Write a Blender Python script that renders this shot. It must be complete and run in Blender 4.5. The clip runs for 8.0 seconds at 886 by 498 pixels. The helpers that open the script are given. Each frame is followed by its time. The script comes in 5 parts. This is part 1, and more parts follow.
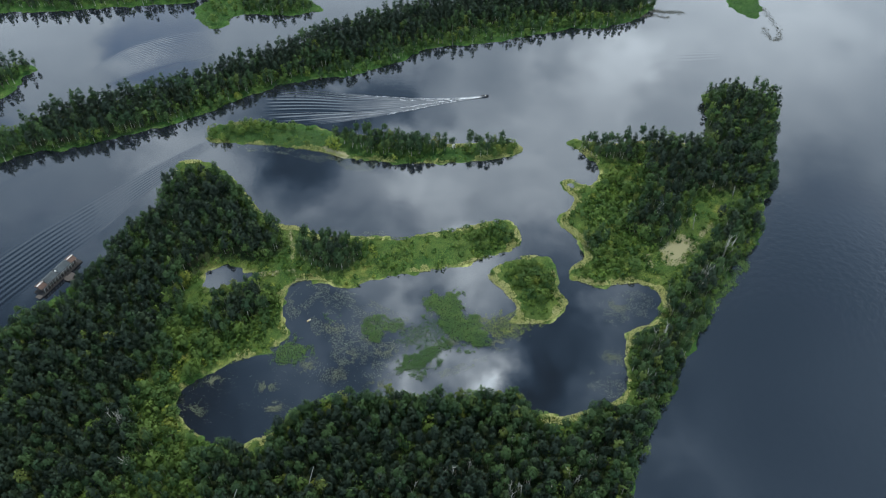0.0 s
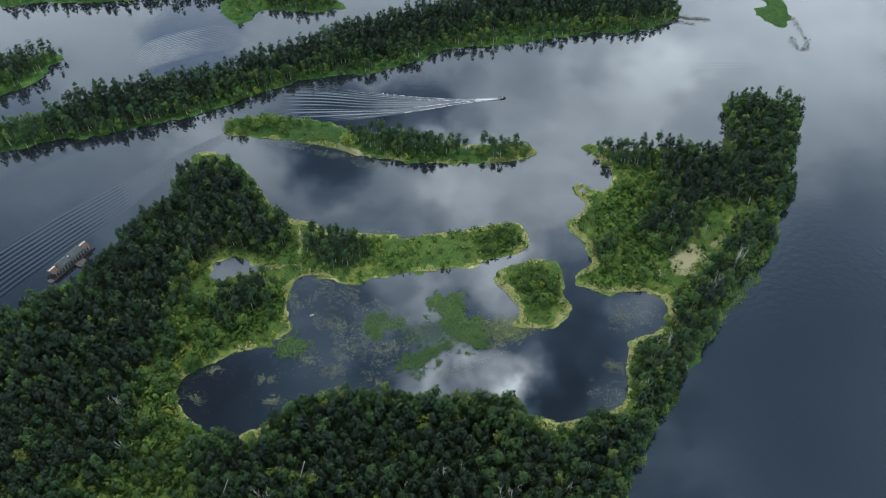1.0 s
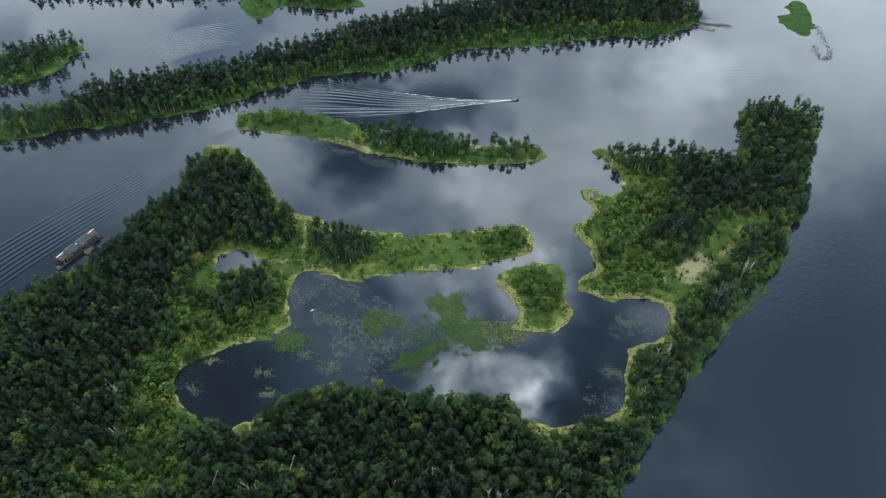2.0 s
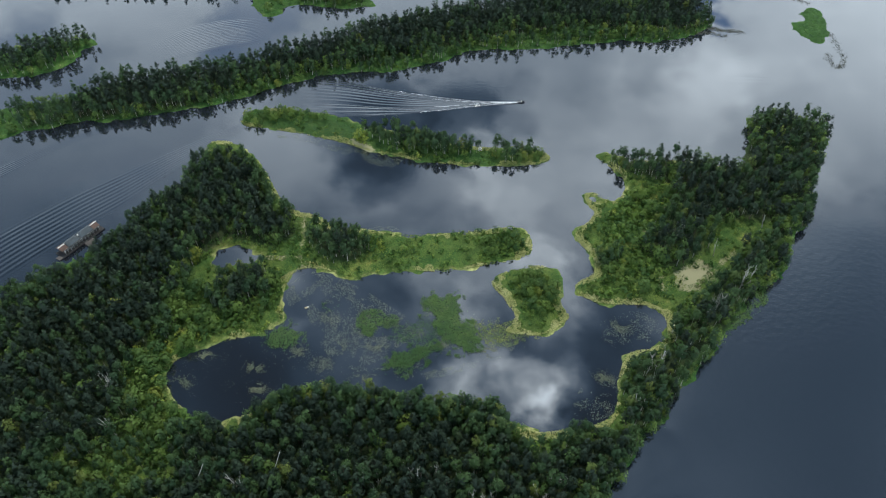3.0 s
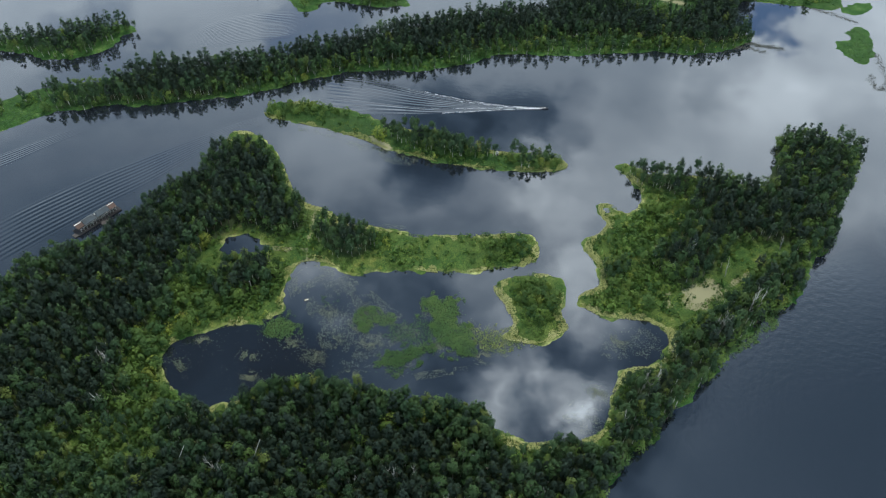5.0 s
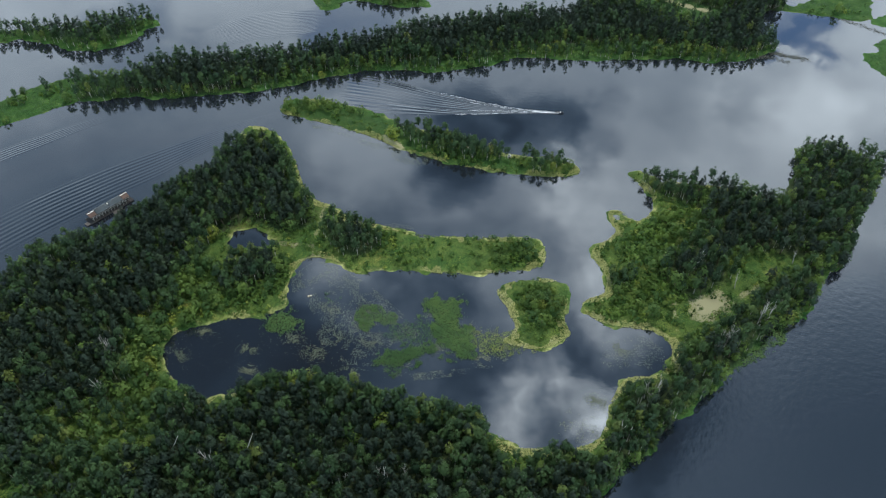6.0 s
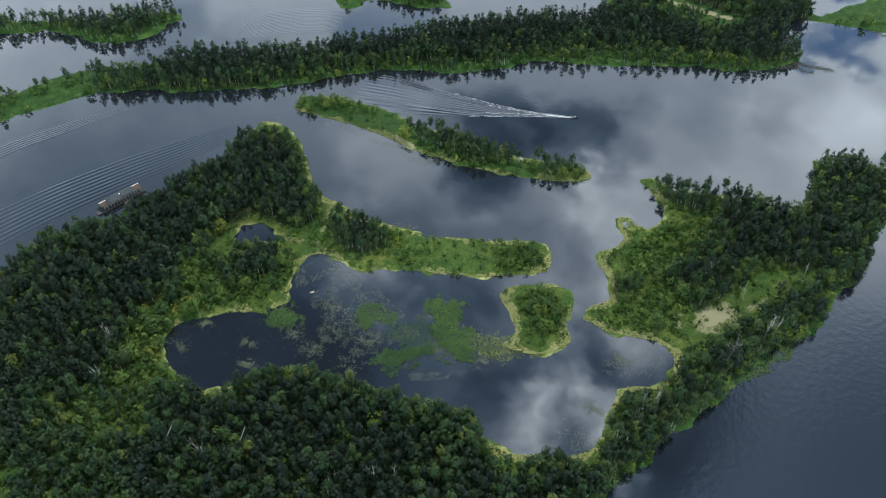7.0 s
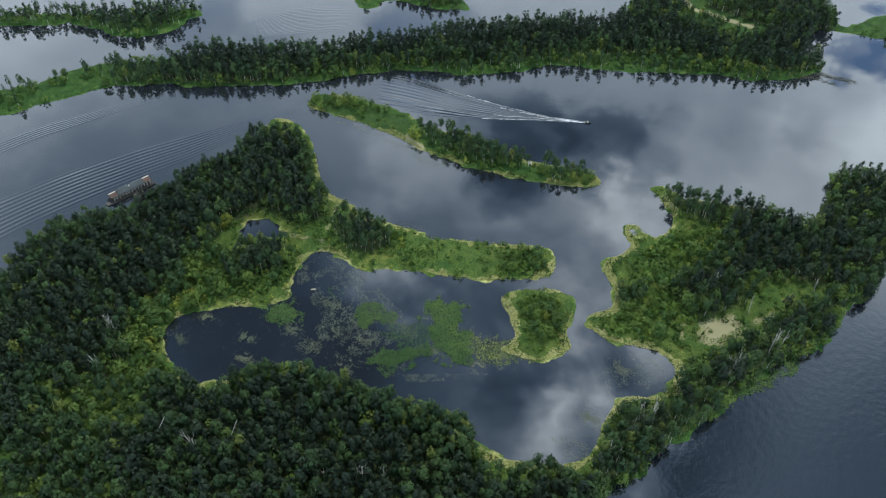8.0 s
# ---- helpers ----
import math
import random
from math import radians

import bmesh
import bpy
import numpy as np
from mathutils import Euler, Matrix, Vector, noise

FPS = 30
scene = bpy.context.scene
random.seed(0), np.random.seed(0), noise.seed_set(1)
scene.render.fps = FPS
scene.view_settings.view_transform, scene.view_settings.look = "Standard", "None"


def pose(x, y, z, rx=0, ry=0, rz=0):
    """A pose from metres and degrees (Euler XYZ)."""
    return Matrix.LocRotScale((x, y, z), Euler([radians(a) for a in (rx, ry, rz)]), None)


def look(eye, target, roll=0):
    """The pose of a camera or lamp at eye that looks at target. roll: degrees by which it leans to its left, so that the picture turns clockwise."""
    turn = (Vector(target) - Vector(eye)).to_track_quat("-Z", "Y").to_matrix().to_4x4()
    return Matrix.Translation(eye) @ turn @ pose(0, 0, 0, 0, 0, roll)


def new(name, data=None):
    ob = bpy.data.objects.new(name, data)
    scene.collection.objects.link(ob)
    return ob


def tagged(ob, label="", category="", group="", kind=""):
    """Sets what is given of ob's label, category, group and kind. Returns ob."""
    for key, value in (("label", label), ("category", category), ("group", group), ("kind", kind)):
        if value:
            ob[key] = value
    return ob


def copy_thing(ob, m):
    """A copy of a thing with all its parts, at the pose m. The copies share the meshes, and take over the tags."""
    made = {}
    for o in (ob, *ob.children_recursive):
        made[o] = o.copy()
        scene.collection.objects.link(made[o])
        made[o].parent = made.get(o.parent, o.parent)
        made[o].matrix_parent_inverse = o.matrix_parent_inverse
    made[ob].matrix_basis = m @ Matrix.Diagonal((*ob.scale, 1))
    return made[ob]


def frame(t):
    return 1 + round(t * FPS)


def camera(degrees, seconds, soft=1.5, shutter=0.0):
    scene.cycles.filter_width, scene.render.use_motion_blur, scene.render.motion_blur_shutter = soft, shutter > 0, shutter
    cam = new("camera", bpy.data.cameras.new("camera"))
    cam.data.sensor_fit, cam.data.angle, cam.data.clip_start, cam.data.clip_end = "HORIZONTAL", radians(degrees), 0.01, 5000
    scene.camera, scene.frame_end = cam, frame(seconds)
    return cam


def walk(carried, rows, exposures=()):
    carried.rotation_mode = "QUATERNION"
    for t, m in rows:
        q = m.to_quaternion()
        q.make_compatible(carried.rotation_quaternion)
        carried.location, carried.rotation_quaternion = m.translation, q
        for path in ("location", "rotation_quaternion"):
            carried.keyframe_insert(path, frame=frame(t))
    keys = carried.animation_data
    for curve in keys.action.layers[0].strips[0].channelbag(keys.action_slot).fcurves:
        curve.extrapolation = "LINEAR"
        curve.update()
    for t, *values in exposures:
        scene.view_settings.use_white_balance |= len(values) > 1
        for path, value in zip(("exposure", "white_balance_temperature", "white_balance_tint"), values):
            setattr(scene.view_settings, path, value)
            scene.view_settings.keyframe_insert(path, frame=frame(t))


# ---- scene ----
cam = camera(63.45, 8.0, soft=1.2)
# seconds, place in metres, heading (left positive), tilt, lean
ROWS = [
    (0.0, 0.00, 0.00, 262.50, -0.000, -46.596, 0.240),
    (0.5, 5.26, 0.25, 261.99, 1.677, -46.562, 0.188),
    (1.0, 10.48, 0.44, 261.58, 3.208, -46.487, 0.110),
    (1.5, 15.41, 0.98, 260.95, 4.657, -46.446, 0.109),
    (3.0, 30.24, 2.92, 259.15, 7.974, -46.224, 0.061),
    (3.5, 35.41, 3.79, 258.30, 9.017, -46.112, 0.030),
    (4.0, 40.14, 4.75, 257.72, 10.265, -46.021, 0.022),
    (4.5, 44.92, 5.90, 257.18, 11.720, -45.959, 0.028),
    (6.0, 59.08, 9.89, 254.90, 16.128, -45.626, -0.029),
    (6.5, 63.77, 11.61, 254.02, 17.594, -45.517, -0.010),
    (7.0, 68.31, 13.57, 253.23, 18.979, -45.428, -0.020),
    (7.5, 72.82, 15.60, 252.27, 20.332, -45.298, -0.006),
    (8.0, 77.09, 17.59, 251.16, 21.608, -45.151, 0.012),
]
walk(cam, [(t, pose(x, y, z, 0, 0, head) @ pose(0, 0, 0, 90 + tilt) @ pose(0, 0, 0, 0, 0, lean)) for t, x, y, z, head, tilt, lean in ROWS])

# ---- world, sun, exposure ----
SUN_AZ, SUN_EL = 8.0, 69.0          # degrees: clockwise from +y, above the horizon
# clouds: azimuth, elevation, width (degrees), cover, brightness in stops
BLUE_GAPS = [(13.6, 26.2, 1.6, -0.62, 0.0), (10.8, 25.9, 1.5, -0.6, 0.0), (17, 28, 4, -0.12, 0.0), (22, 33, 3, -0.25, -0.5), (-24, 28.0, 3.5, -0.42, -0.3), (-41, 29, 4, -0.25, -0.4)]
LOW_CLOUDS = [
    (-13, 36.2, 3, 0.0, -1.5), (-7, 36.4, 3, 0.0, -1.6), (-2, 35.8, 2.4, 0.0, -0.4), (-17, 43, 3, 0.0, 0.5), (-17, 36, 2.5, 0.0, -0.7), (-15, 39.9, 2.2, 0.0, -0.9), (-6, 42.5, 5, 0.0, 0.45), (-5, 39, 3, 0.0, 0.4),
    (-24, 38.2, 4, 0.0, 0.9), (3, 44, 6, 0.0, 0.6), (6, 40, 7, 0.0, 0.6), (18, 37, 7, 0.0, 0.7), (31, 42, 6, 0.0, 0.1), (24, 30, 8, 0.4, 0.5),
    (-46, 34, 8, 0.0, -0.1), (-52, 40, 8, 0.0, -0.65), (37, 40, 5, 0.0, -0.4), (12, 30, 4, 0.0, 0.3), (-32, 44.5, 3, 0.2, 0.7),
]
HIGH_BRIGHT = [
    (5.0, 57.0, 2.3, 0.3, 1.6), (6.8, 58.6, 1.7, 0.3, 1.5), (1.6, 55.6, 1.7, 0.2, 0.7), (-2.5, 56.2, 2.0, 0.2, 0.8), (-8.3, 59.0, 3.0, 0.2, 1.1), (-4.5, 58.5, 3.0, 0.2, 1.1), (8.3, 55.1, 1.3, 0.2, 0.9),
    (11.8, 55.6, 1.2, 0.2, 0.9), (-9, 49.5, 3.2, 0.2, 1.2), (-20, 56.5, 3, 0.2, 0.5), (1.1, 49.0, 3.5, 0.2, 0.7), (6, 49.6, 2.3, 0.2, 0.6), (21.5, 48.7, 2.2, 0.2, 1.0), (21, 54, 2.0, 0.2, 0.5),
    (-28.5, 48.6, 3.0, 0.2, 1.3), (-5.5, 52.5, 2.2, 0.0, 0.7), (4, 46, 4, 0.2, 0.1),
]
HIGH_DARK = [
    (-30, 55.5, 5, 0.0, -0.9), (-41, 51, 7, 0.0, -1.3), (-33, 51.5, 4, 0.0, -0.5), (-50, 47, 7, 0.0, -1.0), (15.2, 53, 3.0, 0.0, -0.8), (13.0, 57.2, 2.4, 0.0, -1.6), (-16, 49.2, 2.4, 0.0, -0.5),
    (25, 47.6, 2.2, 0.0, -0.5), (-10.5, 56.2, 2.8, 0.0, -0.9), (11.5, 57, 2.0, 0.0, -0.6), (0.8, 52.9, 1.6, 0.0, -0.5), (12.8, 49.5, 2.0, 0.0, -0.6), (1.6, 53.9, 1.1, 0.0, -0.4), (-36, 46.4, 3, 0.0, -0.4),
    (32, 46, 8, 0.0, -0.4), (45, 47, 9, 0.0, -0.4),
]


def direction(az, el):
    a, e = radians(az), radians(el)
    return Vector((math.sin(a) * math.cos(e), math.cos(a) * math.cos(e), math.sin(e)))


class Nodes:
    """Short hand for building a node tree."""

    def __init__(self, tree):
        self.tree = tree
        tree.nodes.clear()

    def add(self, kind, values=None, **settings):
        n = self.tree.nodes.new(kind)
        for key, value in settings.items():
            setattr(n, key, value)
        for key, value in (values or {}).items():
            if isinstance(value, bpy.types.NodeSocket):
                self.tree.links.new(value, n.inputs[key])
            else:
                n.inputs[key].default_value = value
        return n

    def math(self, op, a, b=0.0, clamp=False):
        return self.add("ShaderNodeMath", {0: a, 1: b}, operation=op, use_clamp=clamp).outputs[0]

    def mix(self, fac, a, b, blend="MIX"):
        return self.add("ShaderNodeMix", {0: fac, 6: a, 7: b}, data_type="RGBA", blend_type=blend).outputs[2]

    def noise(self, vector, scale, detail=3.0, rough=0.55, warp=0.0):
        return self.add("ShaderNodeTexNoise", {"Vector": vector, "Scale": scale, "Detail": detail, "Roughness": rough, "Distortion": warp}).outputs[0]

    def ramp(self, value, low, high, a=0.0, b=1.0, smooth=True):
        return self.add("ShaderNodeMapRange", {0: value, 1: low, 2: high, 3: a, 4: b}, interpolation_type="SMOOTHSTEP" if smooth else "LINEAR").outputs[0]


def build_world():
    world = bpy.data.worlds.new("sky")
    scene.world = world
    world.use_nodes = True
    n = Nodes(world.node_tree)
    way = n.add("ShaderNodeTexCoord").outputs["Generated"]
    x, y, z = n.add("ShaderNodeSeparateXYZ", {0: way}).outputs
    high = n.math("ADD", n.math("MAXIMUM", z, 0.0), 0.12)
    deck = n.add("ShaderNodeCombineXYZ", {0: n.math("DIVIDE", x, high), 1: n.math("DIVIDE", y, high), 2: 0.0}).outputs[0]
    big = n.noise(deck, 1.7, 5.0, 0.55, 0.4)
    fine = n.noise(deck, 10.0, 7.0, 0.6, 0.7)
    # the directions of the spots are bent by noise, so that the clouds have ragged edges
    bend = n.add("ShaderNodeTexNoise", {"Vector": deck, "Scale": 6.5, "Detail": 7.0, "Roughness": 0.6}).outputs["Color"]
    bend = n.add("ShaderNodeVectorMath", {0: bend, 1: (0.5, 0.5, 0.5)}, operation="SUBTRACT").outputs[0]
    bend = n.add("ShaderNodeVectorMath", {0: bend, "Scale": 0.19}, operation="SCALE").outputs[0]
    bent = n.add("ShaderNodeVectorMath", {0: way, 1: bend}, operation="ADD").outputs[0]
    bent = n.add("ShaderNodeVectorMath", {0: bent}, operation="NORMALIZE").outputs[0]
    cover = n.math("ADD", big, 0.34)
    # in stops: paler towards the horizon, with lumps of two sizes
    glow = n.ramp(z, 0.42, 0.82, 2.05, 0.05, smooth=False)
    glow = n.math("ADD", glow, n.math("MULTIPLY", n.math("SUBTRACT", fine, 0.5), n.ramp(z, 0.6, 0.8, 0.5, 3.2)))
    glow = n.math("ADD", glow, n.math("MULTIPLY", n.math("SUBTRACT", big, 0.5), n.ramp(z, 0.55, 0.8, 0.6, 1.2)))
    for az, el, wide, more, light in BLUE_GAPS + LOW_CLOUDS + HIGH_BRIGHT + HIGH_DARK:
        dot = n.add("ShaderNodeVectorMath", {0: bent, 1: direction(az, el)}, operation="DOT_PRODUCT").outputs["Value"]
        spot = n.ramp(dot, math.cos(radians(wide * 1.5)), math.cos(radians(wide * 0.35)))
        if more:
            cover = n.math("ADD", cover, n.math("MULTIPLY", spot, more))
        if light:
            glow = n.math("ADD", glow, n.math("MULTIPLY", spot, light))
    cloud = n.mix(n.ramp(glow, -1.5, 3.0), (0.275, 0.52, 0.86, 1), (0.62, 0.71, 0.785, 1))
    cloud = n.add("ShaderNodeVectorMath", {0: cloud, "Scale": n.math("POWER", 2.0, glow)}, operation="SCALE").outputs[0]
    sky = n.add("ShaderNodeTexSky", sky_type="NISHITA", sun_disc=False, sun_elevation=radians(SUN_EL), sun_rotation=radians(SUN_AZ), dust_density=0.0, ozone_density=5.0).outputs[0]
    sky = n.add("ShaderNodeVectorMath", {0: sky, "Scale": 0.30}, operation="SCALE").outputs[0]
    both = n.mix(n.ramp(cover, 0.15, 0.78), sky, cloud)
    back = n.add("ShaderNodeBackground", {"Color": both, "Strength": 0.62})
    out = n.add("ShaderNodeOutputWorld")
    n.tree.links.new(back.outputs[0], out.inputs[0])


build_world()
sun = new("sun", bpy.data.lights.new("sun", "SUN"))
sun.data.energy, sun.data.angle, sun.data.color = 2.7, radians(6), (1.0, 0.95, 0.85)
sun.matrix_world = look(direction(SUN_AZ, SUN_EL) * 800, (0, 0, 0))
scene.view_settings.exposure = 0.0


# ---- materials ----
def material(name):
    m = bpy.data.materials.new(name)
    m.use_nodes = True
    return m, Nodes(m.node_tree)


def finish(n, shader):
    out = n.add("ShaderNodeOutputMaterial")
    n.tree.links.new(shader, out.inputs[0])


def leaf_material(name, low, high, warm, through_light=0.3):
    """Foliage: each tree its own tone, each clump of leaves its own shade."""
    m, n = material(name)
    own = n.add("ShaderNodeAttribute", attribute_name="tone").outputs["Fac"]
    tone = n.math("PINGPONG", n.math("ADD", own, n.math("MULTIPLY", n.add("ShaderNodeObjectInfo").outputs["Random"], 2.0)), 1.0)
    leaf = n.add("ShaderNodeNewGeometry").outputs["Random Per Island"]
    colour = n.mix(tone, low, high)
    colour = n.mix(n.ramp(tone, 0.94, 1.0), colour, warm)
    shade = n.ramp(leaf, 0.0, 1.0, 0.92, 1.08, smooth=False)
    colour = n.add("ShaderNodeVectorMath", {0: colour, "Scale": shade}, operation="SCALE").outputs[0]
    base = n.add("ShaderNodeBsdfPrincipled", {"Base Color": colour, "Roughness": 0.6, "Specular IOR Level": 0.25}).outputs[0]
    lit = n.add("ShaderNodeBsdfTranslucent", {"Color": colour}).outputs[0]
    finish(n, n.add("ShaderNodeMixShader", {0: through_light, 1: base, 2: lit}).outputs[0])
    return m


def plain(name, colour, rough=0.7, metal=0.0, grain=6.0, vary=0.25, bump=0.2):
    """A surface with grain and stains at two scales."""
    m, n = material(name)
    at = n.add("ShaderNodeTexCoord").outputs["Object"]
    stain = n.noise(at, grain * 0.12, 3)
    fleck = n.noise(at, grain, 4)
    both = n.math("ADD", n.math("MULTIPLY", stain, 0.6), n.math("MULTIPLY", fleck, 0.4))
    shade = n.ramp(both, 0.3, 0.7, 1 - vary, 1 + vary)
    colour = n.add("ShaderNodeVectorMath", {0: colour[:3], "Scale": shade}, operation="SCALE").outputs[0]
    relief = n.add("ShaderNodeBump", {"Strength": bump, "Distance": 0.02, "Height": fleck}).outputs[0]
    finish(n, n.add("ShaderNodeBsdfPrincipled", {"Base Color": colour, "Roughness": rough, "Metallic": metal, "Normal": relief}).outputs[0])
    return m


def water_material():
    m, n = material("lake_water")
    at = n.add("ShaderNodeNewGeometry").outputs["Position"]
    flat = n.add("ShaderNodeVectorMath", {0: at, 1: (1, 1, 0)}, operation="MULTIPLY").outputs[0]
    swell = n.noise(flat, 0.35, 3, 0.5)
    chop = n.noise(flat, 1.6, 2, 0.5)
    windy = n.ramp(n.noise(flat, 0.012, 3), 0.45, 0.65, 0.05, 0.6)
    east, north, _ = n.add("ShaderNodeSeparateXYZ", {0: at}).outputs
    windy = n.math("MAXIMUM", windy, n.math("MULTIPLY", n.ramp(east, 95, 140, 0, 4.0), n.ramp(north, 320, 220)))
    height = n.math("ADD", n.math("MULTIPLY", swell, 0.05), n.math("MULTIPLY", chop, 0.016))
    height = n.math("MULTIPLY", height, windy)
    relief = n.add("ShaderNodeBump", {"Strength": 0.5, "Distance": 1.0, "Height": height}).outputs[0]
    depth = n.add("ShaderNodeBsdfDiffuse", {"Color": (0.010, 0.013, 0.018, 1)}).outputs[0]
    gloss = n.add("ShaderNodeBsdfGlossy", {"Color": (1, 1, 1, 1), "Roughness": 0.02, "Normal": relief}).outputs[0]
    fres = n.add("ShaderNodeFresnel", {"IOR": 2.03, "Normal": relief}).outputs[0]
    finish(n, n.add("ShaderNodeMixShader", {0: fres, 1: depth, 2: gloss}).outputs[0])
    return m


def ground_material():
    """Meadow and forest floor: grass of several greens, dry straw at the water's edge, litter under the trees, sand."""
    m, n = material("island_ground")
    at = n.add("ShaderNodeNewGeometry").outputs["Position"]
    wide, mid, fine = n.noise(at, 0.035, 4), n.noise(at, 0.16, 4, 0.6), n.noise(at, 1.3, 4, 0.65)
    edge = n.add("ShaderNodeAttribute", attribute_name="edge").outputs["Fac"]
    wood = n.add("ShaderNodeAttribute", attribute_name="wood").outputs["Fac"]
    sand = n.add("ShaderNodeAttribute", attribute_name="sand").outputs["Fac"]
    dry = n.math("MULTIPLY", n.add("ShaderNodeAttribute", attribute_name="dry").outputs["Fac"], n.ramp(n.noise(at, 0.06, 4, 0.6), 0.40, 0.56, 0.25, 1.0))
    colour = n.mix(n.ramp(mid, 0.38, 0.62), (0.048, 0.088, 0.022, 1), (0.095, 0.140, 0.034, 1))
    lush = n.mix(n.ramp(mid, 0.35, 0.65), (0.026, 0.072, 0.018, 1), (0.050, 0.112, 0.026, 1))
    colour = n.mix(dry, lush, colour)
    colour = n.mix(n.math("MULTIPLY", n.ramp(n.math("ADD", wide, n.math("MULTIPLY", mid, 0.5)), 0.80, 0.98), dry), colour, (0.22, 0.225, 0.06, 1))
    rim = n.math("MULTIPLY", n.ramp(n.noise(at, 0.09, 3), 0.47, 0.60), n.math("SUBTRACT", 1.0, n.ramp(n.math("ADD", edge, n.math("MULTIPLY", n.math("SUBTRACT", mid, 0.5), 7.0)), 0.2, 2.6)))
    colour = n.mix(n.math("MULTIPLY", rim, dry), colour, (0.33, 0.34, 0.13, 1))
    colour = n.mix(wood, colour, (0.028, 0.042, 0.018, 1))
    shade = n.ramp(fine, 0.3, 0.7, 0.55, 1.45)
    colour = n.add("ShaderNodeVectorMath", {0: colour, "Scale": shade}, operation="SCALE").outputs[0]
    colour = n.mix(n.ramp(n.math("ADD", sand, n.math("MULTIPLY", n.math("SUBTRACT", n.math("MULTIPLY", n.math("ADD", mid, fine), 0.5), 0.5), 3.6)), 0.34, 0.70), colour, (0.27, 0.26, 0.15, 1))
    relief = n.add("ShaderNodeBump", {"Strength": 0.5, "Distance": 0.25, "Height": fine}).outputs[0]
    finish(n, n.add("ShaderNodeBsdfPrincipled", {"Base Color": colour, "Roughness": 0.95, "Specular IOR Level": 0.1, "Normal": relief}).outputs[0])
    return m


WATER = water_material()
GROUND = ground_material()
PINE = leaf_material("pine_needles", (0.020, 0.036, 0.024, 1), (0.031, 0.053, 0.029, 1), (0.048, 0.077, 0.031, 1), 0.2)
BIRCH = leaf_material("birch_leaves", (0.027, 0.060, 0.027, 1), (0.062, 0.112, 0.036, 1), (0.13, 0.165, 0.038, 1), 0.25)
WILLOW = leaf_material("willow_leaves", (0.044, 0.098, 0.028, 1), (0.128, 0.200, 0.040, 1), (0.19, 0.22, 0.038, 1), 0.3)
BUSH = leaf_material("bush_leaves", (0.040, 0.096, 0.026, 1), (0.138, 0.226, 0.042, 1), (0.25, 0.30, 0.055, 1), 0.3)
GOLD = leaf_material("golden_leaves", (0.17, 0.23, 0.040, 1), (0.25, 0.31, 0.052, 1), (0.29, 0.33, 0.06, 1), 0.35)
GRASS = leaf_material("meadow_blades", (0.042, 0.098, 0.020, 1), (0.190, 0.250, 0.042, 1), (0.36, 0.36, 0.09, 1), 0.35)
REED = leaf_material("reed_leaves", (0.040, 0.104, 0.028, 1), (0.085, 0.165, 0.040, 1), (0.12, 0.19, 0.05, 1), 0.35)
LUSH = leaf_material("lush_grass", (0.034, 0.092, 0.026, 1), (0.056, 0.125, 0.032, 1), (0.08, 0.145, 0.040, 1), 0.35)
STRAW = leaf_material("dry_sedge", (0.27, 0.30, 0.10, 1), (0.42, 0.43, 0.17, 1), (0.54, 0.52, 0.27, 1), 0.35)
PAD = leaf_material("lily_pad", (0.08, 0.105, 0.065, 1), (0.14, 0.16, 0.105, 1), (0.22, 0.23, 0.17, 1), 0.1)
BARK = plain("brown_bark", (0.11, 0.085, 0.06), 0.9, grain=9)
PALE_BARK = plain("pale_bark", (0.40, 0.38, 0.34), 0.8, grain=5, vary=0.4)

# ---- the plan: shores, woods and thickets, in metres ----
SHORE_NORTH = [(-150, 303), (-152, 311), (-149, 316), (-139, 317), (-128, 310), (-117, 302), (-109, 292), (-102, 282), (-93, 271), (-84, 265), (-76, 264), (-59, 256), (-48, 257), (-33, 256), (-19, 257), (-6, 259), (7, 263), (18, 266), (29, 269), (35, 267), (39, 261), (40, 255), (37, 250), (29, 245), (16, 240), (3, 235), (-8, 233), (-19, 232), (-28, 230), (-36, 227), (-44, 222), (-50, 223), (-56, 226), (-63, 227), (-70, 226)]
SHORE_POND = [(-74, 222), (-75, 214), (-74, 205), (-70, 195), (-72, 190), (-78, 185), (-86, 182), (-95, 177), (-101, 173), (-107, 169), (-111, 164), (-111, 158), (-106, 150), (-100, 145), (-93, 141), (-86, 139), (-80, 139), (-75, 142), (-66, 147), (-53, 155), (-40, 160), (-25, 161), (-11, 160), (4, 159), (17, 161), (27, 161), (34, 157), (41, 154), (47, 153), (53, 154), (59, 156), (65, 158), (73, 161), (78, 165), (80, 172)]
SHORE_COVE = [(80, 180), (82, 189), (84, 195), (88, 199), (95, 201), (101, 206), (103, 212), (103, 219), (99, 224), (94, 226), (84, 225), (74, 224), (66, 227), (62, 231), (63, 236), (69, 241), (71, 246), (69, 255), (63, 263), (61, 268), (63, 273), (68, 279), (71, 286), (69, 290), (66, 295), (66, 300), (70, 302), (74, 301), (79, 296), (83, 297), (86, 303), (88, 311), (86, 318), (80, 325), (74, 331)]
